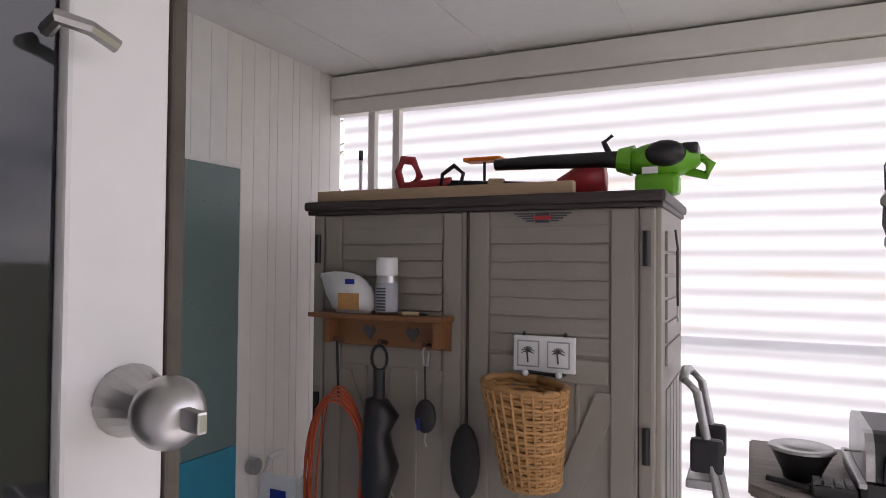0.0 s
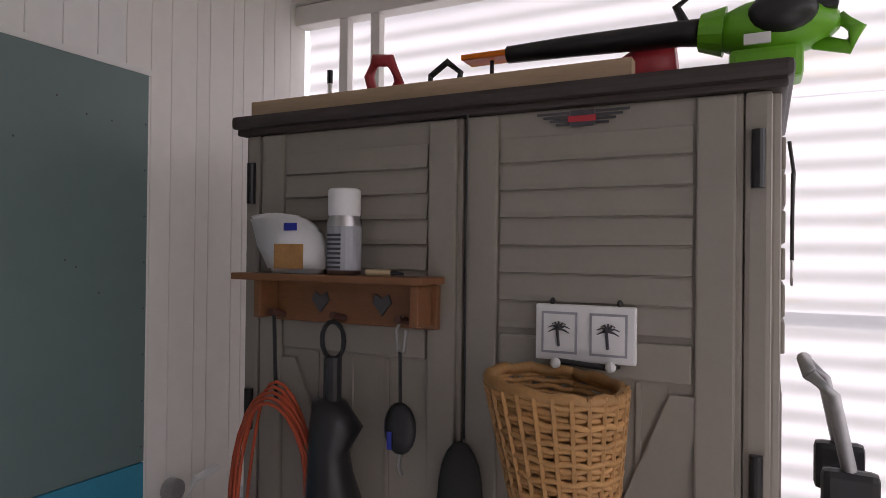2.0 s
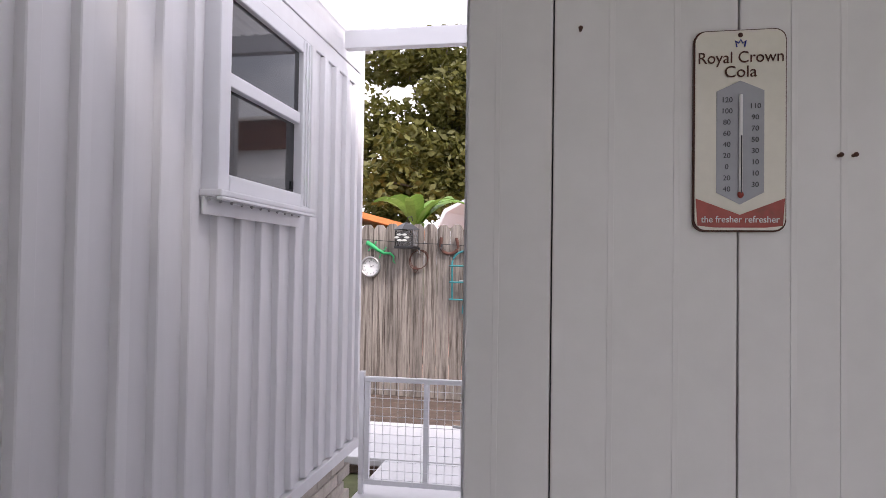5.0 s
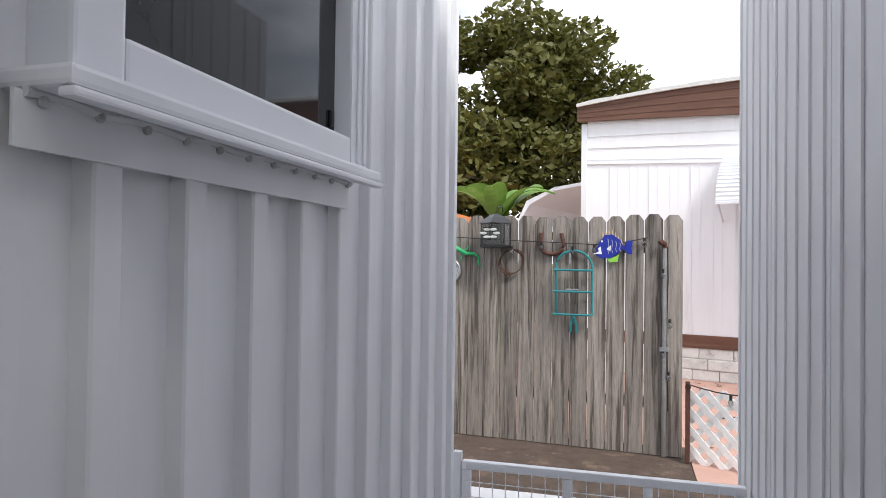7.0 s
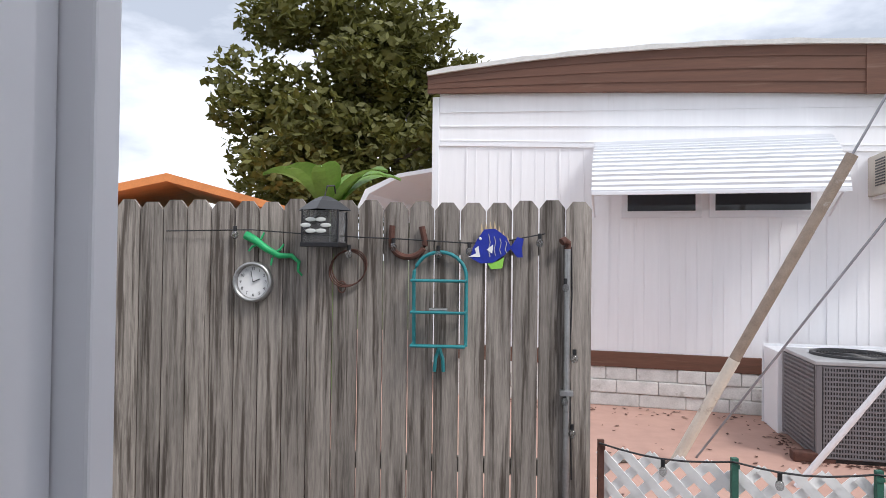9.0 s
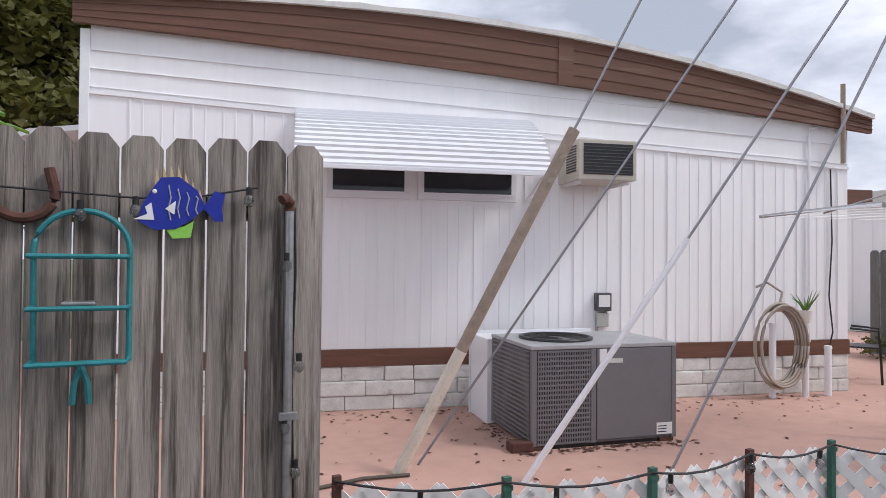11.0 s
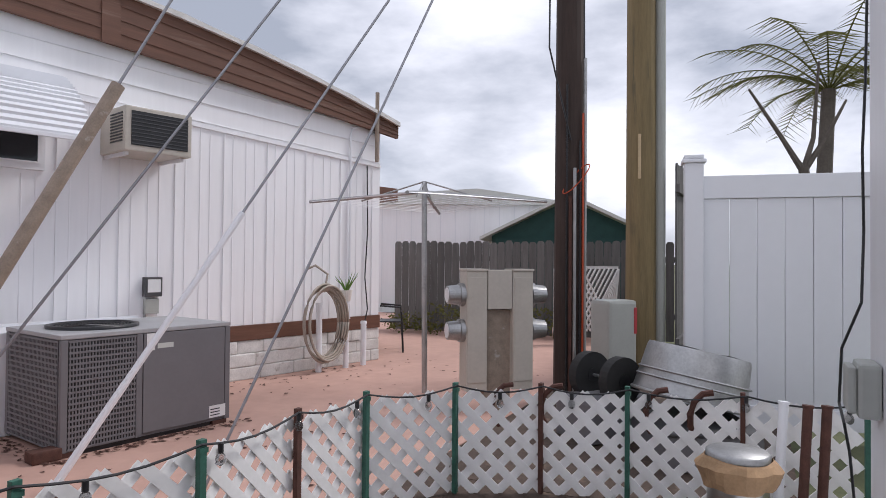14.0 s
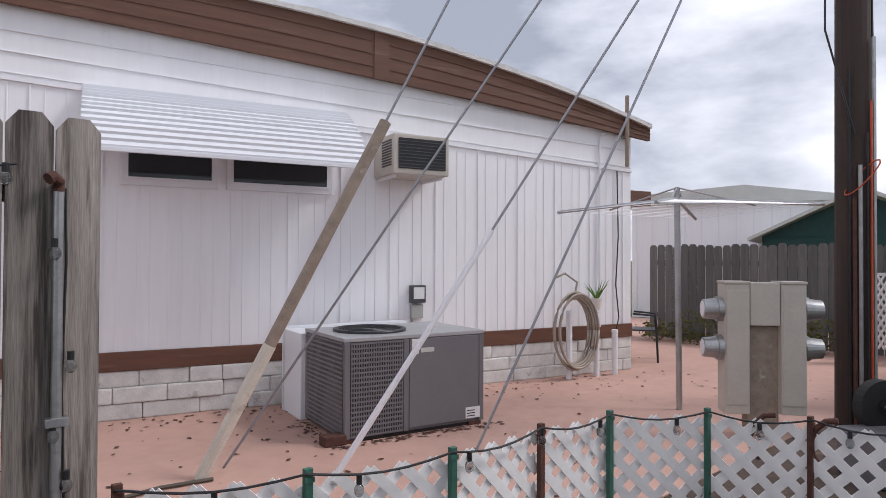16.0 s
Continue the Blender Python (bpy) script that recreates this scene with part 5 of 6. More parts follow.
for k in range(9):
    r = 0.07 + k * 0.023
    part("ring_wire", tube([(0.40 + r * math.cos(a), 0.43 + r * math.sin(a), HH + 0.014) for a in [math.tau * j / 30 for j in range(31)]], 0.003, 5), BLACK, fg)
part("fan_well", lathe([(0.001, HH + 0.002), (0.27, HH + 0.002)], 30, c=(0.40, 0.43, 0)), RUBBER, hv)
part("maker_plate", box(0.64, 0.76, -0.0065, -0.0045, 0.63, 0.665), TIN, hv)
part("sticker", box(1.06, 1.20, -0.0065, -0.0045, 0.06, 0.15), PAPER, hv)
for k in range(3):
    part("sticker_print", box(1.07, 1.15, -0.0075, -0.0066, 0.075 + k * 0.022, 0.083 + k * 0.022), INK, hv)
part("sticker", box(0.56, 0.62, -0.0065, -0.0045, 0.62, 0.74), PAPER, hv)
part("foot", box(0.02, 0.14, 0.0, 0.1, 0.0, 0.03), RUST, hv)
part("foot", box(HW - 0.14, HW - 0.02, 0.0, 0.1, 0.0, 0.03), RUST, hv)
part("corner_block", box(-0.16, 0.015, -0.02, 0.10, 0.0, 0.075, 0.012), RUST, hv, "weathered timber block")
part("base_rail", box(0.15, HW - 0.15, 0.02, HD - 0.02, 0.0, 0.03), BLACK, hv)
dk = thing("duct_box", "white sheet metal duct box behind the air conditioner", "duct", HM)
part("duct", box(-0.04, 1.2, HD + 0.01, HD + 0.45, 0.0, 0.73, 0.01), VINYL, dk)
part("flange", box(-0.05, 1.21, HD + 0.46, HD + 0.48, 0.0, 0.75), VINYL, dk)

# guy pole and wires
def guy(base, topp, split, r0, label, m0, m1):
    g = thing("guy_wire", label, "guy wire")
    b, t = Vector(base), Vector(topp)
    mid = b.lerp(t, split)
    if r0:
        low3 = b.lerp(t, split * 0.36)
        part("sleeve", cyl(b, low3, r0, seg=12), m0, g)
        part("upper_sleeve", cyl(low3, mid, r0 * 0.92, seg=12), m1, g)
    part("wire", cyl(mid if r0 else b, t, 0.009, seg=7), WIRE, g)
    return g


guy((0.95, 7.08, -0.05), (5.2, 4.75, 9.6), 0.235, 0.042, "weathered guard pipe on a steel guy wire", PIPEW, PIPEB)
guy((1.15, 7.2, -0.05), (5.2, 4.75, 7.04), 0.3, 0, "bare steel guy wire", WIRE, WIRE)
guy((1.604, 6.578, -0.05), (5.2, 4.75, 6.05), 0.255, 0.022, "white plastic guard on a steel guy wire", VINYL, VINYL)
guy((2.07, 5.94, -0.05), (5.2, 4.75, 6.35), 0.3, 0, "dark steel guy wire", WIRE, WIRE)

# utility poles, meters, pedestal
up = thing("utility_pole", "dark creosoted wooden utility pole with cables", "utility pole", pose(5.23, 4.76, -0.1))
part("shaft", cyl((0, 0, 0), (0.02, 0, 10.4), 0.135, 0.10, 16), POLEWOOD, up)
for k, (a, m) in enumerate(((200, RUST), (215, GALV), (235, BLACK), (250, ORANGE), (188, BLACK), (265, GALV))):
    r = 0.15
    part("conduit", tube([(r * math.cos(radians(a)), r * math.sin(radians(a)), z) for z in (0.0, 1.0, 1.9 + 0.25 * k)], 0.016 if m in (GALV, RUST) else 0.009, 7), m, up)
part("cable_loop", tube([(-0.13 + 0.05 * math.cos(a), -0.1 - 0.12 * math.sin(a), 2.05 + 0.13 * math.sin(a * 1.0 + 0.6)) for a in [math.tau * j / 16 for j in range(17)]], 0.006, 5), ORANGE, up)
part("cable", tube([(-0.13, -0.05, 2.4), (-0.3, 0.1, 3.2), (-0.28, 0.1, 4.2), (-0.12, -0.02, 5.2)], 0.008, 6), BLACK, up)
part("cable", tube([(0.12, -0.09, 0.6), (0.14, -0.1, 3.0), (0.13, -0.08, 6.0)], 0.012, 6), BLACK, up)
yp = thing("yellow_pole", "weathered yellow-brown wooden pole with grey conduit", "utility pole", pose(7.05, 4.42, -0.1))
part("shaft", cyl((0, 0, 0), (0, 0, 10.2), 0.17, 0.14, 18), YELLOWPOLE, yp)
part("conduit", cyl((0.09, -0.2, 0), (0.09, -0.2, 9.5), 0.06), GREYBOX, yp)
part("number_tag", box(-0.175, -0.165, -0.03, 0.0, 2.25, 2.75), SAND, yp)
mp2 = thing("meter_bank", "beige steel electric meter bank with four round meters", "electric meter", pose(4.62, 5.22, -0.05, 0, 0, -48))
part("center_post", box(-0.12, 0.12, -0.02, 0.09, 0.0, 0.85, 0.006), PIPEB, mp2)
for s in (-1, 1):
    c = part("cabinet", box(s * 0.115 if s > 0 else -0.30, 0.30 if s > 0 else -0.115, -0.09, 0.10, 0.18, 1.18, 0.008), BEIGE, mp2)
    part("cover", box(0.125 if s > 0 else -0.29, 0.29 if s > 0 else -0.125, -0.098, -0.0905, 0.25, 1.13, 0.004), BEIGE, c)
    part("hood", box(0.11 if s > 0 else -0.305, 0.305 if s > 0 else -0.11, -0.1, 0.105, 1.181, 1.2, 0.004), BEIGE, c)
    for z in (0.98, 0.68):
        m = part("meter", cyl((s * 0.301, 0, z), (s * 0.34, 0, z), 0.098, seg=24), GALV, c)
        part("meter_glass", cyl((s * 0.341, 0, z), (s * 0.44, 0, z), 0.085, 0.075, 24), GALV, m, smooth=False)
        part("meter_face", cyl((s * 0.441, 0, z), (s * 0.446, 0, z), 0.06, seg=20), PAPER, m)
part("top_trough", box(-0.11, 0.11, -0.085, 0.1, 0.86, 1.19, 0.006), BEIGE, mp2)
pd = thing("cable_pedestal", "grey-green plastic utility pedestal with red label", "pedestal", pose(6.55, 4.62, -0.05, 0, 0, -35))
part("shell", box(-0.2, 0.2, -0.15, 0.15, 0, 0.86, 0.04), GREYBOX, pd)
part("red_label", box(0.15, 0.19, -0.156, -0.151, 0.5, 0.78), RED, pd)

# umbrella clothes dryer
cm = thing("clothes_dryer", "rotary clothes dryer with galvanised pole and thin lines", "clothes line", pose(4.95, 6.08, -0.05))
part("pole", cyl((0, 0, 0), (-0.04, 0, 2.02), 0.027), GALV, cm)
tips = []
for k in range(4):
    a = radians(20 + 90 * k)
    tip = Vector((1.15 * math.cos(a), 1.15 * math.sin(a), 1.80 + 0.03 * (k % 2)))
    tips.append(tip)
    part("arm", tube([(-0.04, 0, 1.92), tip], 0.016, 8), GALV, cm)
    part("strut", tube([(-0.04, 0, 2.02), tip * 0.55 + Vector((0, 0, 0.83))], 0.008, 6), GALV, cm)
for j in range(9):
    f = 0.35 + j * 0.08
    part("line", tube([Vector((-0.04, 0, 1.92)).lerp(tips[k % 4], f) for k in range(5)], 0.0025, 4), VINYL, cm)

# ---- lattice edging ----
LINE = [Vector((0.03, 5.50, 0)), Vector((0.6, 5.22, 0)), Vector((1.18, 5.07, 0)), Vector((1.75, 5.08, 0)), Vector((2.22, 5.02, 0)), Vector((2.65, 4.72, 0)), Vector((2.86, 4.3, 0)), Vector((2.99, 3.86, 0)), Vector((3.1, 3.3, 0)), Vector((3.17, 2.75, 0))]
LT = 0.50
for k, (a, b) in enumerate(zip(LINE, LINE[1:])):
    d = b - a
    L = d.length
    ang = math.degrees(math.atan2(d.y, d.x))
    lp = thing("lattice_fence", "white plastic diagonal lattice edging with clipped tops", "lattice", pose(a.x, a.y, 0, 0, 0, ang), group="lattice edging")
    H = 0.55
    stp = 0.135
    for s in (-1, 1):
        x = -H
        while x < L + H:
            z0, z1, xa = -0.05, LT, x
            t0, t1 = 0.0, 1.0
            xs, xe = (x, x + H) if s > 0 else (x + H, x)
            lo2, hi2 = 0.0, L
            ta, tb = (lo2 - xs) / (xe - xs), (hi2 - xs) / (xe - xs)
            if ta > tb:
                ta, tb = tb, ta
            t0, t1 = max(0.0, ta), min(1.0, tb)
            if t1 - t0 > 0.05:
                p = Vector((xs + (xe - xs) * t0, 0.004 * s, z0 + H * t0))
                q = Vector((xs + (xe - xs) * t1, 0.004 * s, z0 + H * t1))
                w = Vector((-(q - p).z, 0, (q - p).x)).normalized() * 0.0235
                yy = Vector((0, 0.0035, 0))
                bmx = bmesh.new()
                v = [bmx.verts.new(c) for c in (p - w - yy, q - w - yy, q + w - yy, p + w - yy, p - w + yy, q - w + yy, q + w + yy, p + w + yy)]
                for f4 in ((0, 1, 2, 3), (7, 6, 5, 4), (0, 4, 5, 1), (1, 5, 6, 2), (2, 6, 7, 3), (3, 7, 4, 0)):
                    bmx.faces.new([v[c] for c in f4])
                part("slat", bmx, LATTICE, lp)
            x += stp
for k, p in enumerate(LINE):
    if k in (0, 3, 6, 8):
        m, lab = RUST, "rusty dark metal garden stake"
    else:
        m, lab = STAKE, "green metal garden stake"
    sk2 = thing("garden_stake", lab, "stake", pose(p.x, p.y - 0.03, -0.05), group="stakes along the lattice")
    part("bar", box(-0.016, 0.016, -0.012, 0.012, 0, 0.60, 0.002), m, sk2)
    part("stud", box(-0.02, 0.02, -0.016, -0.0125, 0.55, 0.57), m, sk2)
gl = thing("lattice_string_lights", "black string light cable with clear bulbs along lattice", "string lights")
pts = []
for a, b in zip(LINE, LINE[1:]):
    for j in range(6):
        f = j / 6
        c = a.lerp(b, f)
        pts.append((c.x - 0.012, c.y - 0.045, 0.535 - 0.035 * math.sin(math.pi * f)))
part("cable", tube(pts, 0.005, 6), BLACK, gl)
for i in range(3, len(pts), 5):
    x, y, z = pts[i]
    so = part("socket", cyl((x, y, z), (x, y, z - 0.035), 0.011), BLACK, gl)
    part("bulb", ball((x, y, z - 0.06), 0.02, 0.02, 0.026, seg=12), CLEAR, so, smooth=True)
for (x, y, s) in ((2.80, 4.50, 1), (2.90, 4.25, 1.1), (3.05, 3.72, 1.2), (3.08, 3.5, 1.25)):
    hk = thing("horseshoe", "rusty iron horseshoe hooked over the lattice", "horseshoe", group="horseshoes on the lattice")
    part("shoe", tube([(x + 0.02, y, 0.30), (x - 0.02, y + 0.02, 0.36), (x - 0.035, y + 0.02, 0.42), (x - 0.03, y, 0.49), (x - 0.01, y - 0.04, 0.53), (x + 0.0, y - 0.09, 0.54)], 0.014 * s, 8), RUST, hk)

# tub, wheels of a tipped cart, bins and stakes behind the lattice
tu = thing("galvanised_tub", "dented galvanised wash tub lying upside down, tipped", "tub", pose(4.08, 3.62, 0.30, -4, 13, -62))
bmx = lathe([(0.375, 0.0), (0.37, 0.02), (0.355, 0.13), (0.335, 0.30), (0.325, 0.325)], 40)
for v in bmx.verts:
    v.co += Vector((noise.noise(v.co * 5), noise.noise(v.co * 5 + Vector((7, 0, 0))), 0)) * 0.014
part("shell", bmx, GALV, tu, smooth=True)
bmx = lathe([(0.326, 0.326), (0.315, 0.327), (0.30, 0.312), (0.15, 0.308), (0.001, 0.309)], 40)
for v in bmx.verts:
    v.co.z += 0.012 * noise.noise(v.co * 6)
part("bottom", bmx, GALV, tu, "pale creased metal bottom", smooth=True)
part("rim", tube([(0.377 * math.cos(a), 0.377 * math.sin(a), 0.0) for a in [math.tau * j / 36 for j in range(37)]], 0.012, 8), GALV, tu)
for z, r in ((0.10, 0.363), (0.15, 0.357)):
    part("bead", tube([(r * math.cos(a), r * math.sin(a), z) for a in [math.tau * j / 36 for j in range(37)]], 0.008, 6), GALV, tu)
bn = thing("storage_bin", "grey plastic bin under the wash tub", "bin", pose(4.0, 3.6, -0.05, 0, 0, 25))
part("bin_body", box(-0.4, 0.4, -0.3, 0.3, 0, 0.22, 0.03), HVAC, bn)
part("bin_lid", box(-0.42, 0.42, -0.32, 0.32, 0.221, 0.25, 0.012), GUNMETAL, bn)
wc = thing("cart", "overturned garden cart with two black wheels", "cart", pose(4.24, 4.22, -0.05, 0, 0, -35))
part("tray", box(-0.3, 0.3, -0.2, 0.2, 0.0, 0.3, 0.03), HVAC, wc)
for y in (-0.16, 0.16):
    w = part("wheel", cyl((0.0, y - 0.04, 0.42), (0.0, y + 0.04, 0.42), 0.17, seg=28), RUBBER, wc)
    part("hub", cyl((0.0, y - 0.045, 0.42), (0.0, y + 0.045, 0.42), 0.05, seg=14), BLACK, w)
part("axle", cyl((0, -0.2, 0.42), (0, 0.2, 0.42), 0.012), GALV, wc)
part("strut", box(-0.02, 0.02, -0.02, 0.02, 0.301, 0.41), GALV, wc)
cn2 = thing("metal_canister", "steel lidded canister wrapped in brown paper", "canister", pose(2.62, 3.28, -0.056))
part("body", lathe([(0.001, 0), (0.13, 0), (0.13, 0.40), (0.12, 0.41)], 28), STEEL, cn2, smooth=True)
part("lid", lathe([(0.135, 0.40), (0.137, 0.425), (0.125, 0.435), (0.001, 0.44)], 28), GALV, cn2, smooth=True)
bmx = lathe([(0.145, 0.28), (0.165, 0.32), (0.18, 0.37), (0.15, 0.40), (0.139, 0.41)], 26)
for v in bmx.verts:
    v.co += Vector((noise.noise(v.co * 14), noise.noise(v.co * 14 + Vector((5, 0, 0))), 0.6 * noise.noise(v.co * 11))) * 0.022
part("paper_wrap", bmx, BAGP, cn2, "crumpled brown paper")
for x, y, m in ((2.9, 3.12, VINYL), (2.86, 3.02, RUST), (2.89, 2.94, RUST)):
    sk3 = thing("pipe_stake", "upright pipe stake behind the lattice", "stake", pose(x, y, -0.056, 3, 4, 0))
    part("pipe", cyl((0, 0, 0), (0, 0, 0.60), 0.022), m, sk3)
    part("cap", cyl((0, 0, 0.6), (0, 0, 0.612), 0.026), m, sk3)
sbx = thing("outdoor_outlet_box", "grey-green outlet box with black cable on the shed end wall", "electric box")
part("box", box(1.21, 1.33, 2.931, 2.98, 0.85, 0.98, 0.01), GREYBOX, sbx)
part("cover", box(1.22, 1.32, 2.981, 3.0, 0.86, 0.97, 0.006), GREYBOX, sbx)
part("cable", tube([(1.36, 2.938, 2.1), (1.36, 2.945, 1.7), (1.34, 2.955, 1.5), (1.36, 2.95, 1.3), (1.32, 2.96, 1.12), (1.35, 3.0, 1.0), (1.36, 3.005, 0.86), (1.30, 3.0, 0.82), (1.33, 2.985, 0.74), (1.34, 2.965, 0.5)], 0.0035, 6), BLACK, sbx)

# leaf litter on the patio
rng = random.Random(12)
bmx = bmesh.new()
for k in range(620):
    x, y = rng.uniform(0.2, 7.5), rng.uniform(5.2, 8.4)
    if rng.random() < 0.5:
        s = rng.uniform(0.5, 7.2)
        v = NM @ Vector((s, -0.1 - abs(rng.gauss(0, 0.25)), 0))
        x, y = v.x, v.y
    if k >= 420:
        e = rng.uniform(-0.1, HW + 0.15)
        v = HM @ Vector((e, -abs(rng.gauss(0, 0.07)) - 0.01, 0)) if rng.random() < 0.6 else HM @ Vector((-abs(rng.gauss(0, 0.08)) - 0.01, rng.uniform(-0.1, HD), 0))
        x, y = v.x, v.y
    r = rng.uniform(0.012, 0.035)
    a = rng.uniform(0, 6.3)
    vs = [bmx.verts.new((x + r * math.cos(a + t) * (1 if i % 2 else 0.5), y + r * math.sin(a + t) * (1 if i % 2 else 0.5), -0.047 + rng.uniform(0, 0.008))) for i, t in enumerate((0, 1.57, 3.14, 4.71))]
    bmx.faces.new(vs)
lv = obj("fallen_leaves", bmx, RUST)
tagged(lv, "scattered brown fallen leaves on the salmon patio", "leaves", kind="stuff")
stk = thing("fallen_stick", "thin dry stick lying on the patio", "stick")
part("stick", tube([(0.35, 7.0, -0.035), (0.7, 7.05, -0.033), (1.0, 7.0, -0.035)], 0.012, 6), BARK, stk)

# ---- white vinyl fence ----
VM = pose(4.92, 3.66, -0.06, 0, 0, -80)
vf = thing("vinyl_fence", "white vinyl privacy fence panel with capped post", "fence", VM)
part("post", box(-0.08, 0.06, -0.07, 0.07, 0, 2.06, 0.006), VINYL, vf)
cap = part("post_cap", box(-0.1, 0.08, -0.09, 0.09, 2.061, 2.09, 0.008), VINYL, vf)
part("cap_top", box(-0.085, 0.065, -0.075, 0.075, 2.091, 2.125, 0.012), VINYL, cap)
part("top_rail", box(0.061, 3.0, -0.03, 0.03, 1.78, 1.96, 0.006), VINYL, vf)
part("bottom_rail", box(0.061, 3.0, -0.03, 0.03, 0.03, 0.18, 0.006), VINYL, vf)
for k in range(15):
    x = 0.063 + k * 0.195
    part("board", box(x, x + 0.191, -0.012, 0.012, 0.181, 1.779, 0.004), VINYL, vf)

# ---- far stockade fence ----
def far_fence(p, q, h, label):
    p, q = Vector(p), Vector(q)
    d = q - p
    m = pose(p.x, p.y, -0.06, 0, 0, math.degrees(math.atan2(d.y, d.x)))
    f = thing("stockade_fence", label, "fence", m)
    r = random.Random(5)
    n = int(d.length / 0.14)
    for k in range(n):
        hh = h + r.uniform(-0.02, 0.02)
        x = k * 0.14
        part("picket", plate([(x, 0), (x + 0.13, 0), (x + 0.13, hh - 0.04), (x + 0.1, hh), (x + 0.03, hh), (x, hh - 0.04)], r.uniform(-0.006, 0.006), 0.02), FARFENCE, f)
    for z in (0.35, h - 0.35):
        part("rail", box(0, d.length, 0.021, 0.06, z, z + 0.09), FARFENCE, f)
    return f


far_fence((9.9, 9.3, 0), (10.5, 4.0, 0), 1.62, "grey weathered stockade fence at the back of patio")
far_fence((10.4, 4.0, 0), (6.95, 4.05, 0), 2.4, "tall dark weathered board fence beside the poles")
lsc = thing("lattice_screen", "white lattice screen panel before the stockade fence", "lattice", pose(9.4, 5.6, -0.05, 0, 0, -60))
part("frame", box(-0.5, 0.5, 0.01, 0.03, 1.16, 1.2), LATTICE, lsc)
for s in (-1, 1):
    for k in range(14):
        x = -0.5 + k * 0.071
        part("slat", cyl((x, 0, 0.2), (max(-0.5, min(0.5, x + s * 0.5)), 0, 1.16), 0.016, seg=4), LATTICE, lsc)

def leaf_cloud(bm, c, r, n, size, rg, flat=0.75):
    for _ in range(n):
        d = Vector((rg.gauss(0, 1), rg.gauss(0, 1), rg.gauss(0, 1))).normalized() * r * rg.uniform(0.35, 1.0) ** 0.6
        p = Vector(c) + Vector((d.x, d.y, d.z * flat))
        a = Vector((rg.gauss(0, 1), rg.gauss(0, 1), rg.gauss(0, 0.6))).normalized()
        b = a.cross(Vector((rg.gauss(0, 1), rg.gauss(0, 1), rg.gauss(0, 1)))).normalized()
        s = size * rg.uniform(0.6, 1.3)
        bm.faces.new([bm.verts.new(p + a * s), bm.verts.new(p + b * s * 0.5), bm.verts.new(p - a * s), bm.verts.new(p - b * s * 0.5)])


def tree(name, at, h, crown_r, n_clumps, leaves, size, seed, label):
    rg = random.Random(seed)
    t = thing(name, label, "tree", pose(*at))
    part("trunk", tube([(0, 0, -0.2), (0.1, 0.05, h * 0.2), (0, 0.1, h * 0.45), (0.1, 0, h * 0.75)], h * 0.035, 10, taper=0.35), BARK, t)
    bm, lb2 = bmesh.new(), bmesh.new()
    for k in range(n_clumps):
        a = rg.uniform(0, 6.28)
        z = h * rg.uniform(0.28, 0.92)
        f = math.sin(math.pi * min(1, max(0, (z / h - 0.12) / 0.95))) ** 0.6
        r = crown_r * f * rg.uniform(0.3, 0.95)
        c = Vector((r * math.cos(a), r * math.sin(a), z))
        leaf_cloud(bm, c, crown_r * rg.uniform(0.2, 0.34), leaves, size, rg)
        if k % 3 == 0:
            tube([(0, 0.05, h * rg.uniform(0.25, 0.5)), c * 0.5 + Vector((0, 0, h * 0.2)), c], h * 0.009, 6, lb2, 0.3)
    part("limbs", lb2, BARK, t)
    part("crown", bm, LEAF, t)
    return t


tree("oak_tree", (-3.6, 22.0, 0), 9.6, 4.0, 64, 420, 0.16, 21, "broad green oak tree behind the fence")
rg = random.Random(9)
bmx = bmesh.new()
for k in range(26):
    leaf_cloud(bmx, (9.55 + rg.uniform(-0.25, 0.1) + k * 0.012, 9.1 - k * 0.12, rg.uniform(0.0, 0.35)), 0.22, 60, 0.035, rg)
tagged(obj("weeds", bmx, LEAF), "low green weeds along the stockade fence", "plants", kind="stuff")

bp = thing("banana_plant", "bright green banana plant behind the fence", "plant", pose(-2.1, 9.0, 0))
bp.scale = (1.1, 1.1, 1.35)
part("stem", cyl((0, 0, -0.1), (0.05, 0, 1.5), 0.09, 0.06), LEAF2, bp)
for k in range(9):
    a = k * 2.4
    L = 0.75 + 0.1 * (k % 3)
    bm = bmesh.new()
    prev = None
    for i in range(8):
        f = i / 7
        c = Vector((L * f * math.cos(a) * 0.75, L * f * math.sin(a) * 0.75, 1.45 + 0.85 * f - 0.55 * f * f))
        w = 0.13 * math.sin(math.pi * min(1, 0.1 + 0.9 * f)) + 0.005
        sd = Vector((-math.sin(a), math.cos(a), 0.25)) * w
        cur = (bm.verts.new(c - sd), bm.verts.new(c - Vector((0, 0, 0.02))), bm.verts.new(c + sd))
        if prev:
            bm.faces.new((prev[0], prev[1], cur[1], cur[0]))
            bm.faces.new((prev[1], prev[2], cur[2], cur[1]))
        prev = cur
    part("leaf", bm, LEAF2, bp)

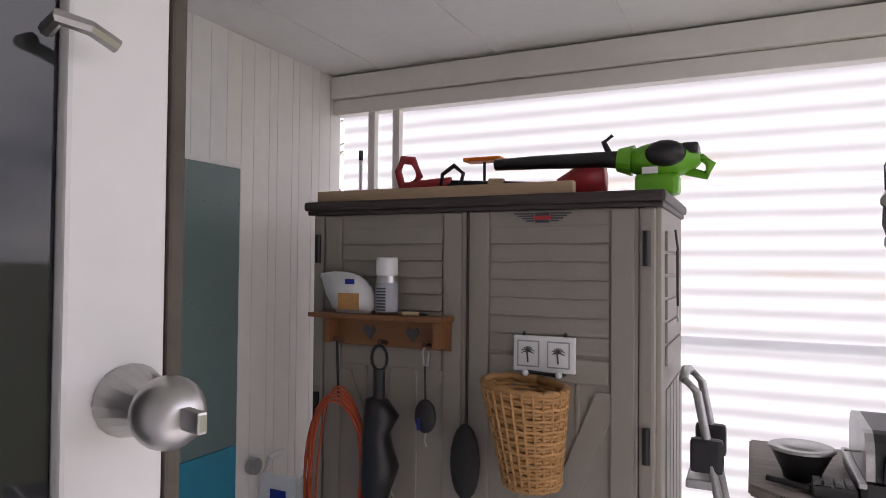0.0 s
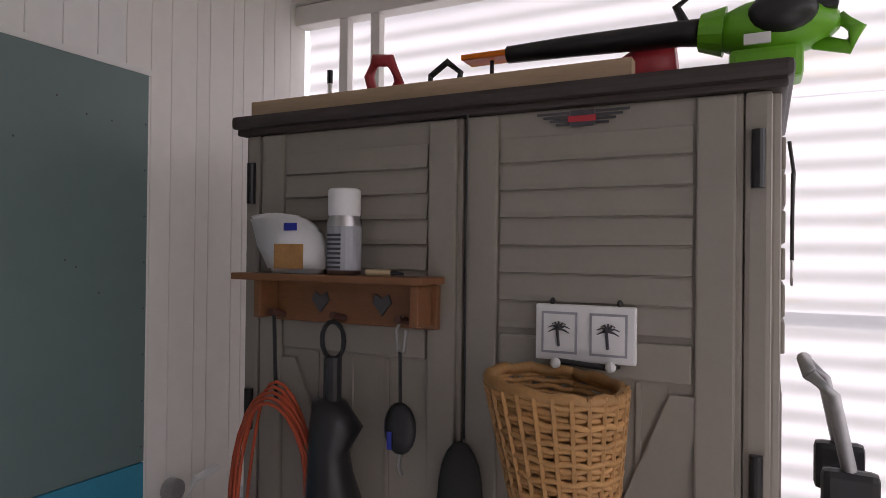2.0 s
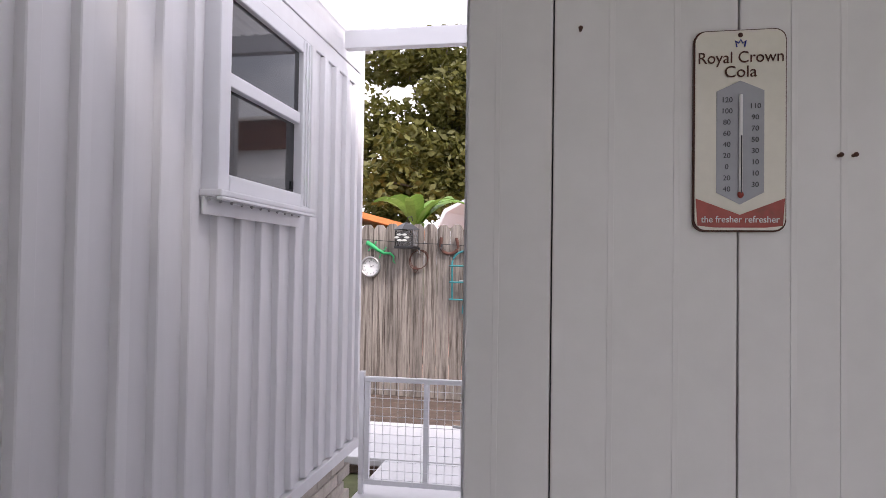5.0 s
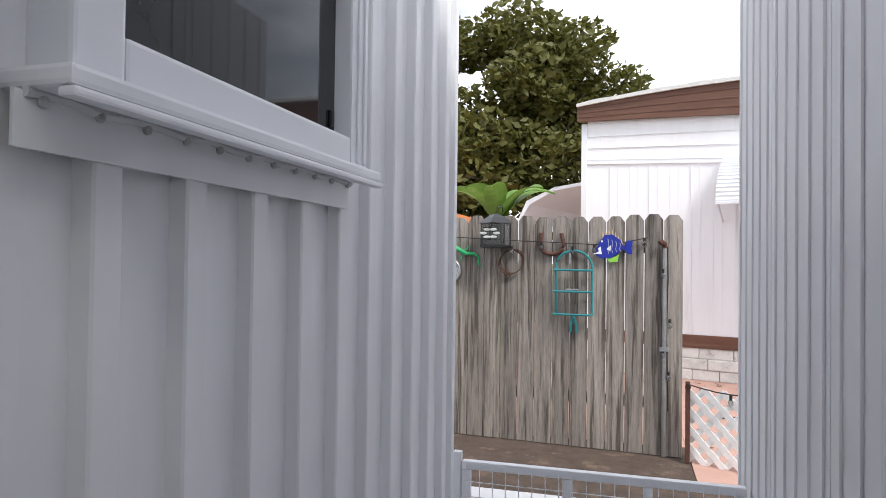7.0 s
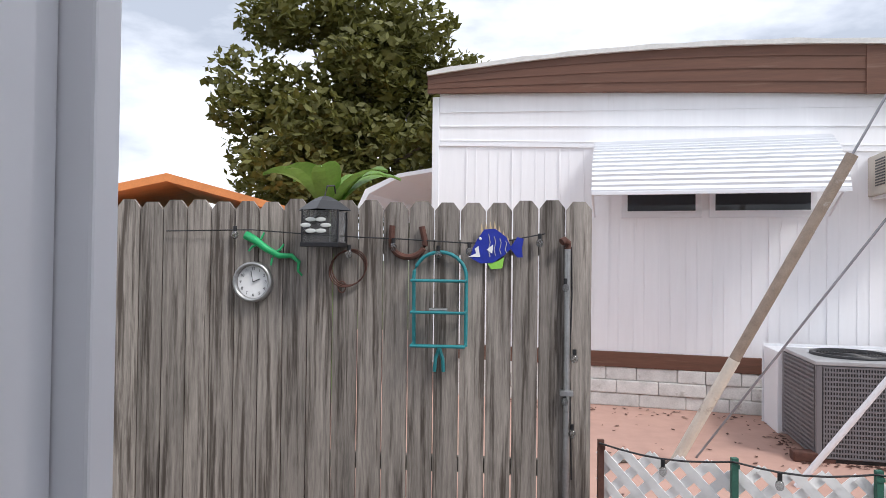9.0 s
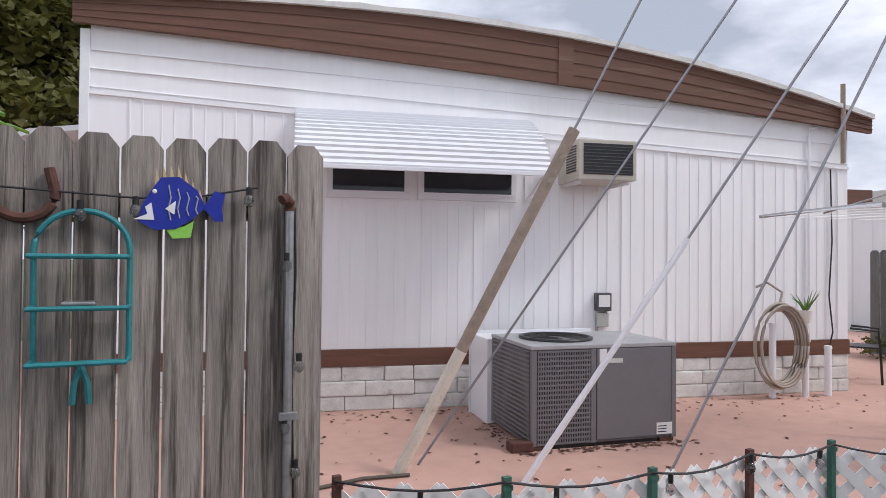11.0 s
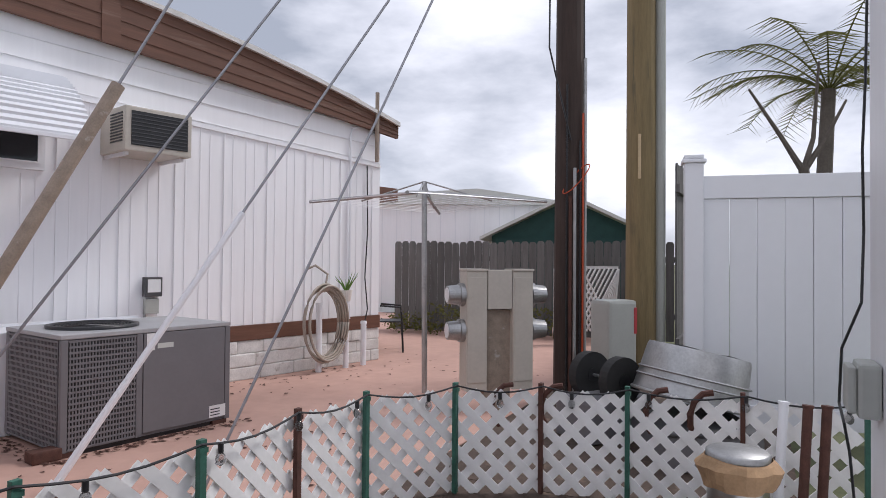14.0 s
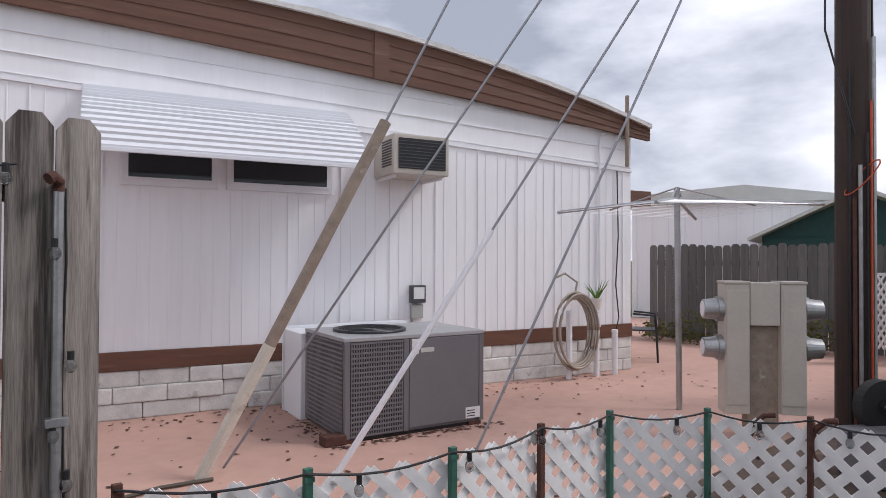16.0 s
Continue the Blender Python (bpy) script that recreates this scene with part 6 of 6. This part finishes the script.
pm = thing("palm_tree", "ragged palm with drooping fronds behind the vinyl fence", "tree", pose(8.2, 2.65, 0))
part("trunk", tube([(0, 0, -0.1), (0.1, -0.1, 1.5), (0.3, -0.2, 3.32)], 0.11, 10, taper=0.7), BARK, pm)
rg = random.Random(31)
for k in range(20):
    a = k * 2.4 + 0.3
    el = rg.uniform(0.5, 1.35)
    bm = bmesh.new()
    rib = []
    for i in range(12):
        f = i / 11
        rib.append(Vector((0.3 + 1.5 * f * math.cos(a), -0.2 + 1.5 * f * math.sin(a), 3.3 + el * 1.3 * f - 0.9 * f * f)))
    tube(rib, 0.013, 5, bm, 0.3)
    for i in range(2, 12):
        for s in (-1, 1):
            for q in range(2):
                c = rib[i].lerp(rib[i - 1], q * 0.5)
                d = Vector((-math.sin(a) * s + 0.5 * math.cos(a), math.cos(a) * s + 0.5 * math.sin(a), -0.55 + rg.uniform(-0.2, 0.2))).normalized() * rg.uniform(0.25, 0.42)
                w = Vector((0, 0, 0.008))
                bm.faces.new([bm.verts.new(c + w), bm.verts.new(c + d), bm.verts.new(c - w)])
    part("frond", bm, LEAF, pm)
bt = thing("bare_tree", "bare forked grey branches above the vinyl fence", "tree", pose(7.0, 2.75, 0))
part("trunk", tube([(0, 0, -0.1), (0, 0, 1.8), (-0.05, 0.05, 2.2)], 0.07, 8, taper=0.7), BARK, bt)
for e in ((-0.25, 0.55, 3.0), (0.2, -0.35, 2.9), (0.1, -0.1, 3.3)):
    part("branch", tube([(-0.05, 0.05, 2.15), (e[0] * 0.5, e[1] * 0.45, 2.5), e], 0.035, 7, taper=0.35), BARK, bt)

# ---- distance ----
n2 = thing("white_annex", "white annex with brown eave beyond the mobile home", "house", NM)
part("wall", box(7.8, 8.85, 1.2, 5.0, -0.1, 2.1), NSIDING, n2)
part("roof", box(7.6, 9.1, 1.0, 5.2, 2.11, 2.32, 0.01), FASCIA, n2)
part("door", box(8.1, 8.7, 1.17, 1.199, 0, 1.95), GREYBOX, n2)
gb = thing("canvas_carport", "carport with pale metal roof and dark green canvas", "carport", pose(13.9, 7.1, -0.1, 0, 0, -75))
part("gable", plate([(-1.75, 0), (1.75, 0), (1.75, 1.9), (0, 2.72), (-1.75, 1.9)], 0.0, 0.06), CANVAS, gb)
part("roof", plate([(-2.0, 1.80), (0, 2.77), (2.0, 1.80), (2.0, 1.87), (0, 2.85), (-2.0, 1.87)], -0.25, 4.5), TIN, gb)
part("flap", plate([(-1.7, 1.55), (-0.2, 1.7), (0.5, 1.45), (1.6, 1.65), (1.6, 1.85), (-1.7, 1.85)], -0.06, -0.02), CANVAS, gb)
n3 = thing("far_white_house", "far pale sided building with a shallow metal roof", "house", pose(14.4, 9.9, -0.1, 0, 0, -66))
part("wall", box(-2.2, 2.2, 0, 3, 0, 2.72), NSIDING, n3)
part("roof", plate([(-2.4, 2.72), (2.4, 2.72), (2.2, 2.85), (0.3, 3.12), (-2.2, 2.95)], -0.2, 3.2), TIN, n3)
for k in range(12):
    part("sheet_rib", box(-2.1 + k * 0.37, -2.08 + k * 0.37, -0.02, -0.001, 0.05, 2.7), VINYL, n3)
oh = thing("orange_roof_house", "low house with orange painted eave behind the fence", "house", pose(-5.2, 14.5, -0.1, 0, 0, 12))
part("wall", box(-3.5, 1.6, 0, 4, 0, 2.15), SAND, oh)
part("roof", plate([(-3.9, 2.2), (-1, 2.95), (2.1, 2.16), (2.1, 2.3), (-1, 3.1), (-3.9, 2.35)], -0.4, 4.4), ORANGEROOF, oh)
ca = thing("side_carport", "white curved awning at the side of mobile home", "awning", NM)
part("canopy", plate([(-1.25, 2.05), (-1.1, 2.3), (-0.7, 2.5), (-0.1, 2.58), (-0.1, 2.63), (-0.7, 2.55), (-1.15, 2.36), (-1.3, 2.05)], 0.6, 5.0), VINYL, ca)
part("post", cyl((-1.22, 0.7, -0.1), (-1.22, 0.7, 2.1), 0.03), VINYL, ca)
part("post", cyl((-1.22, 4.9, -0.1), (-1.22, 4.9, 2.1), 0.03), VINYL, ca)
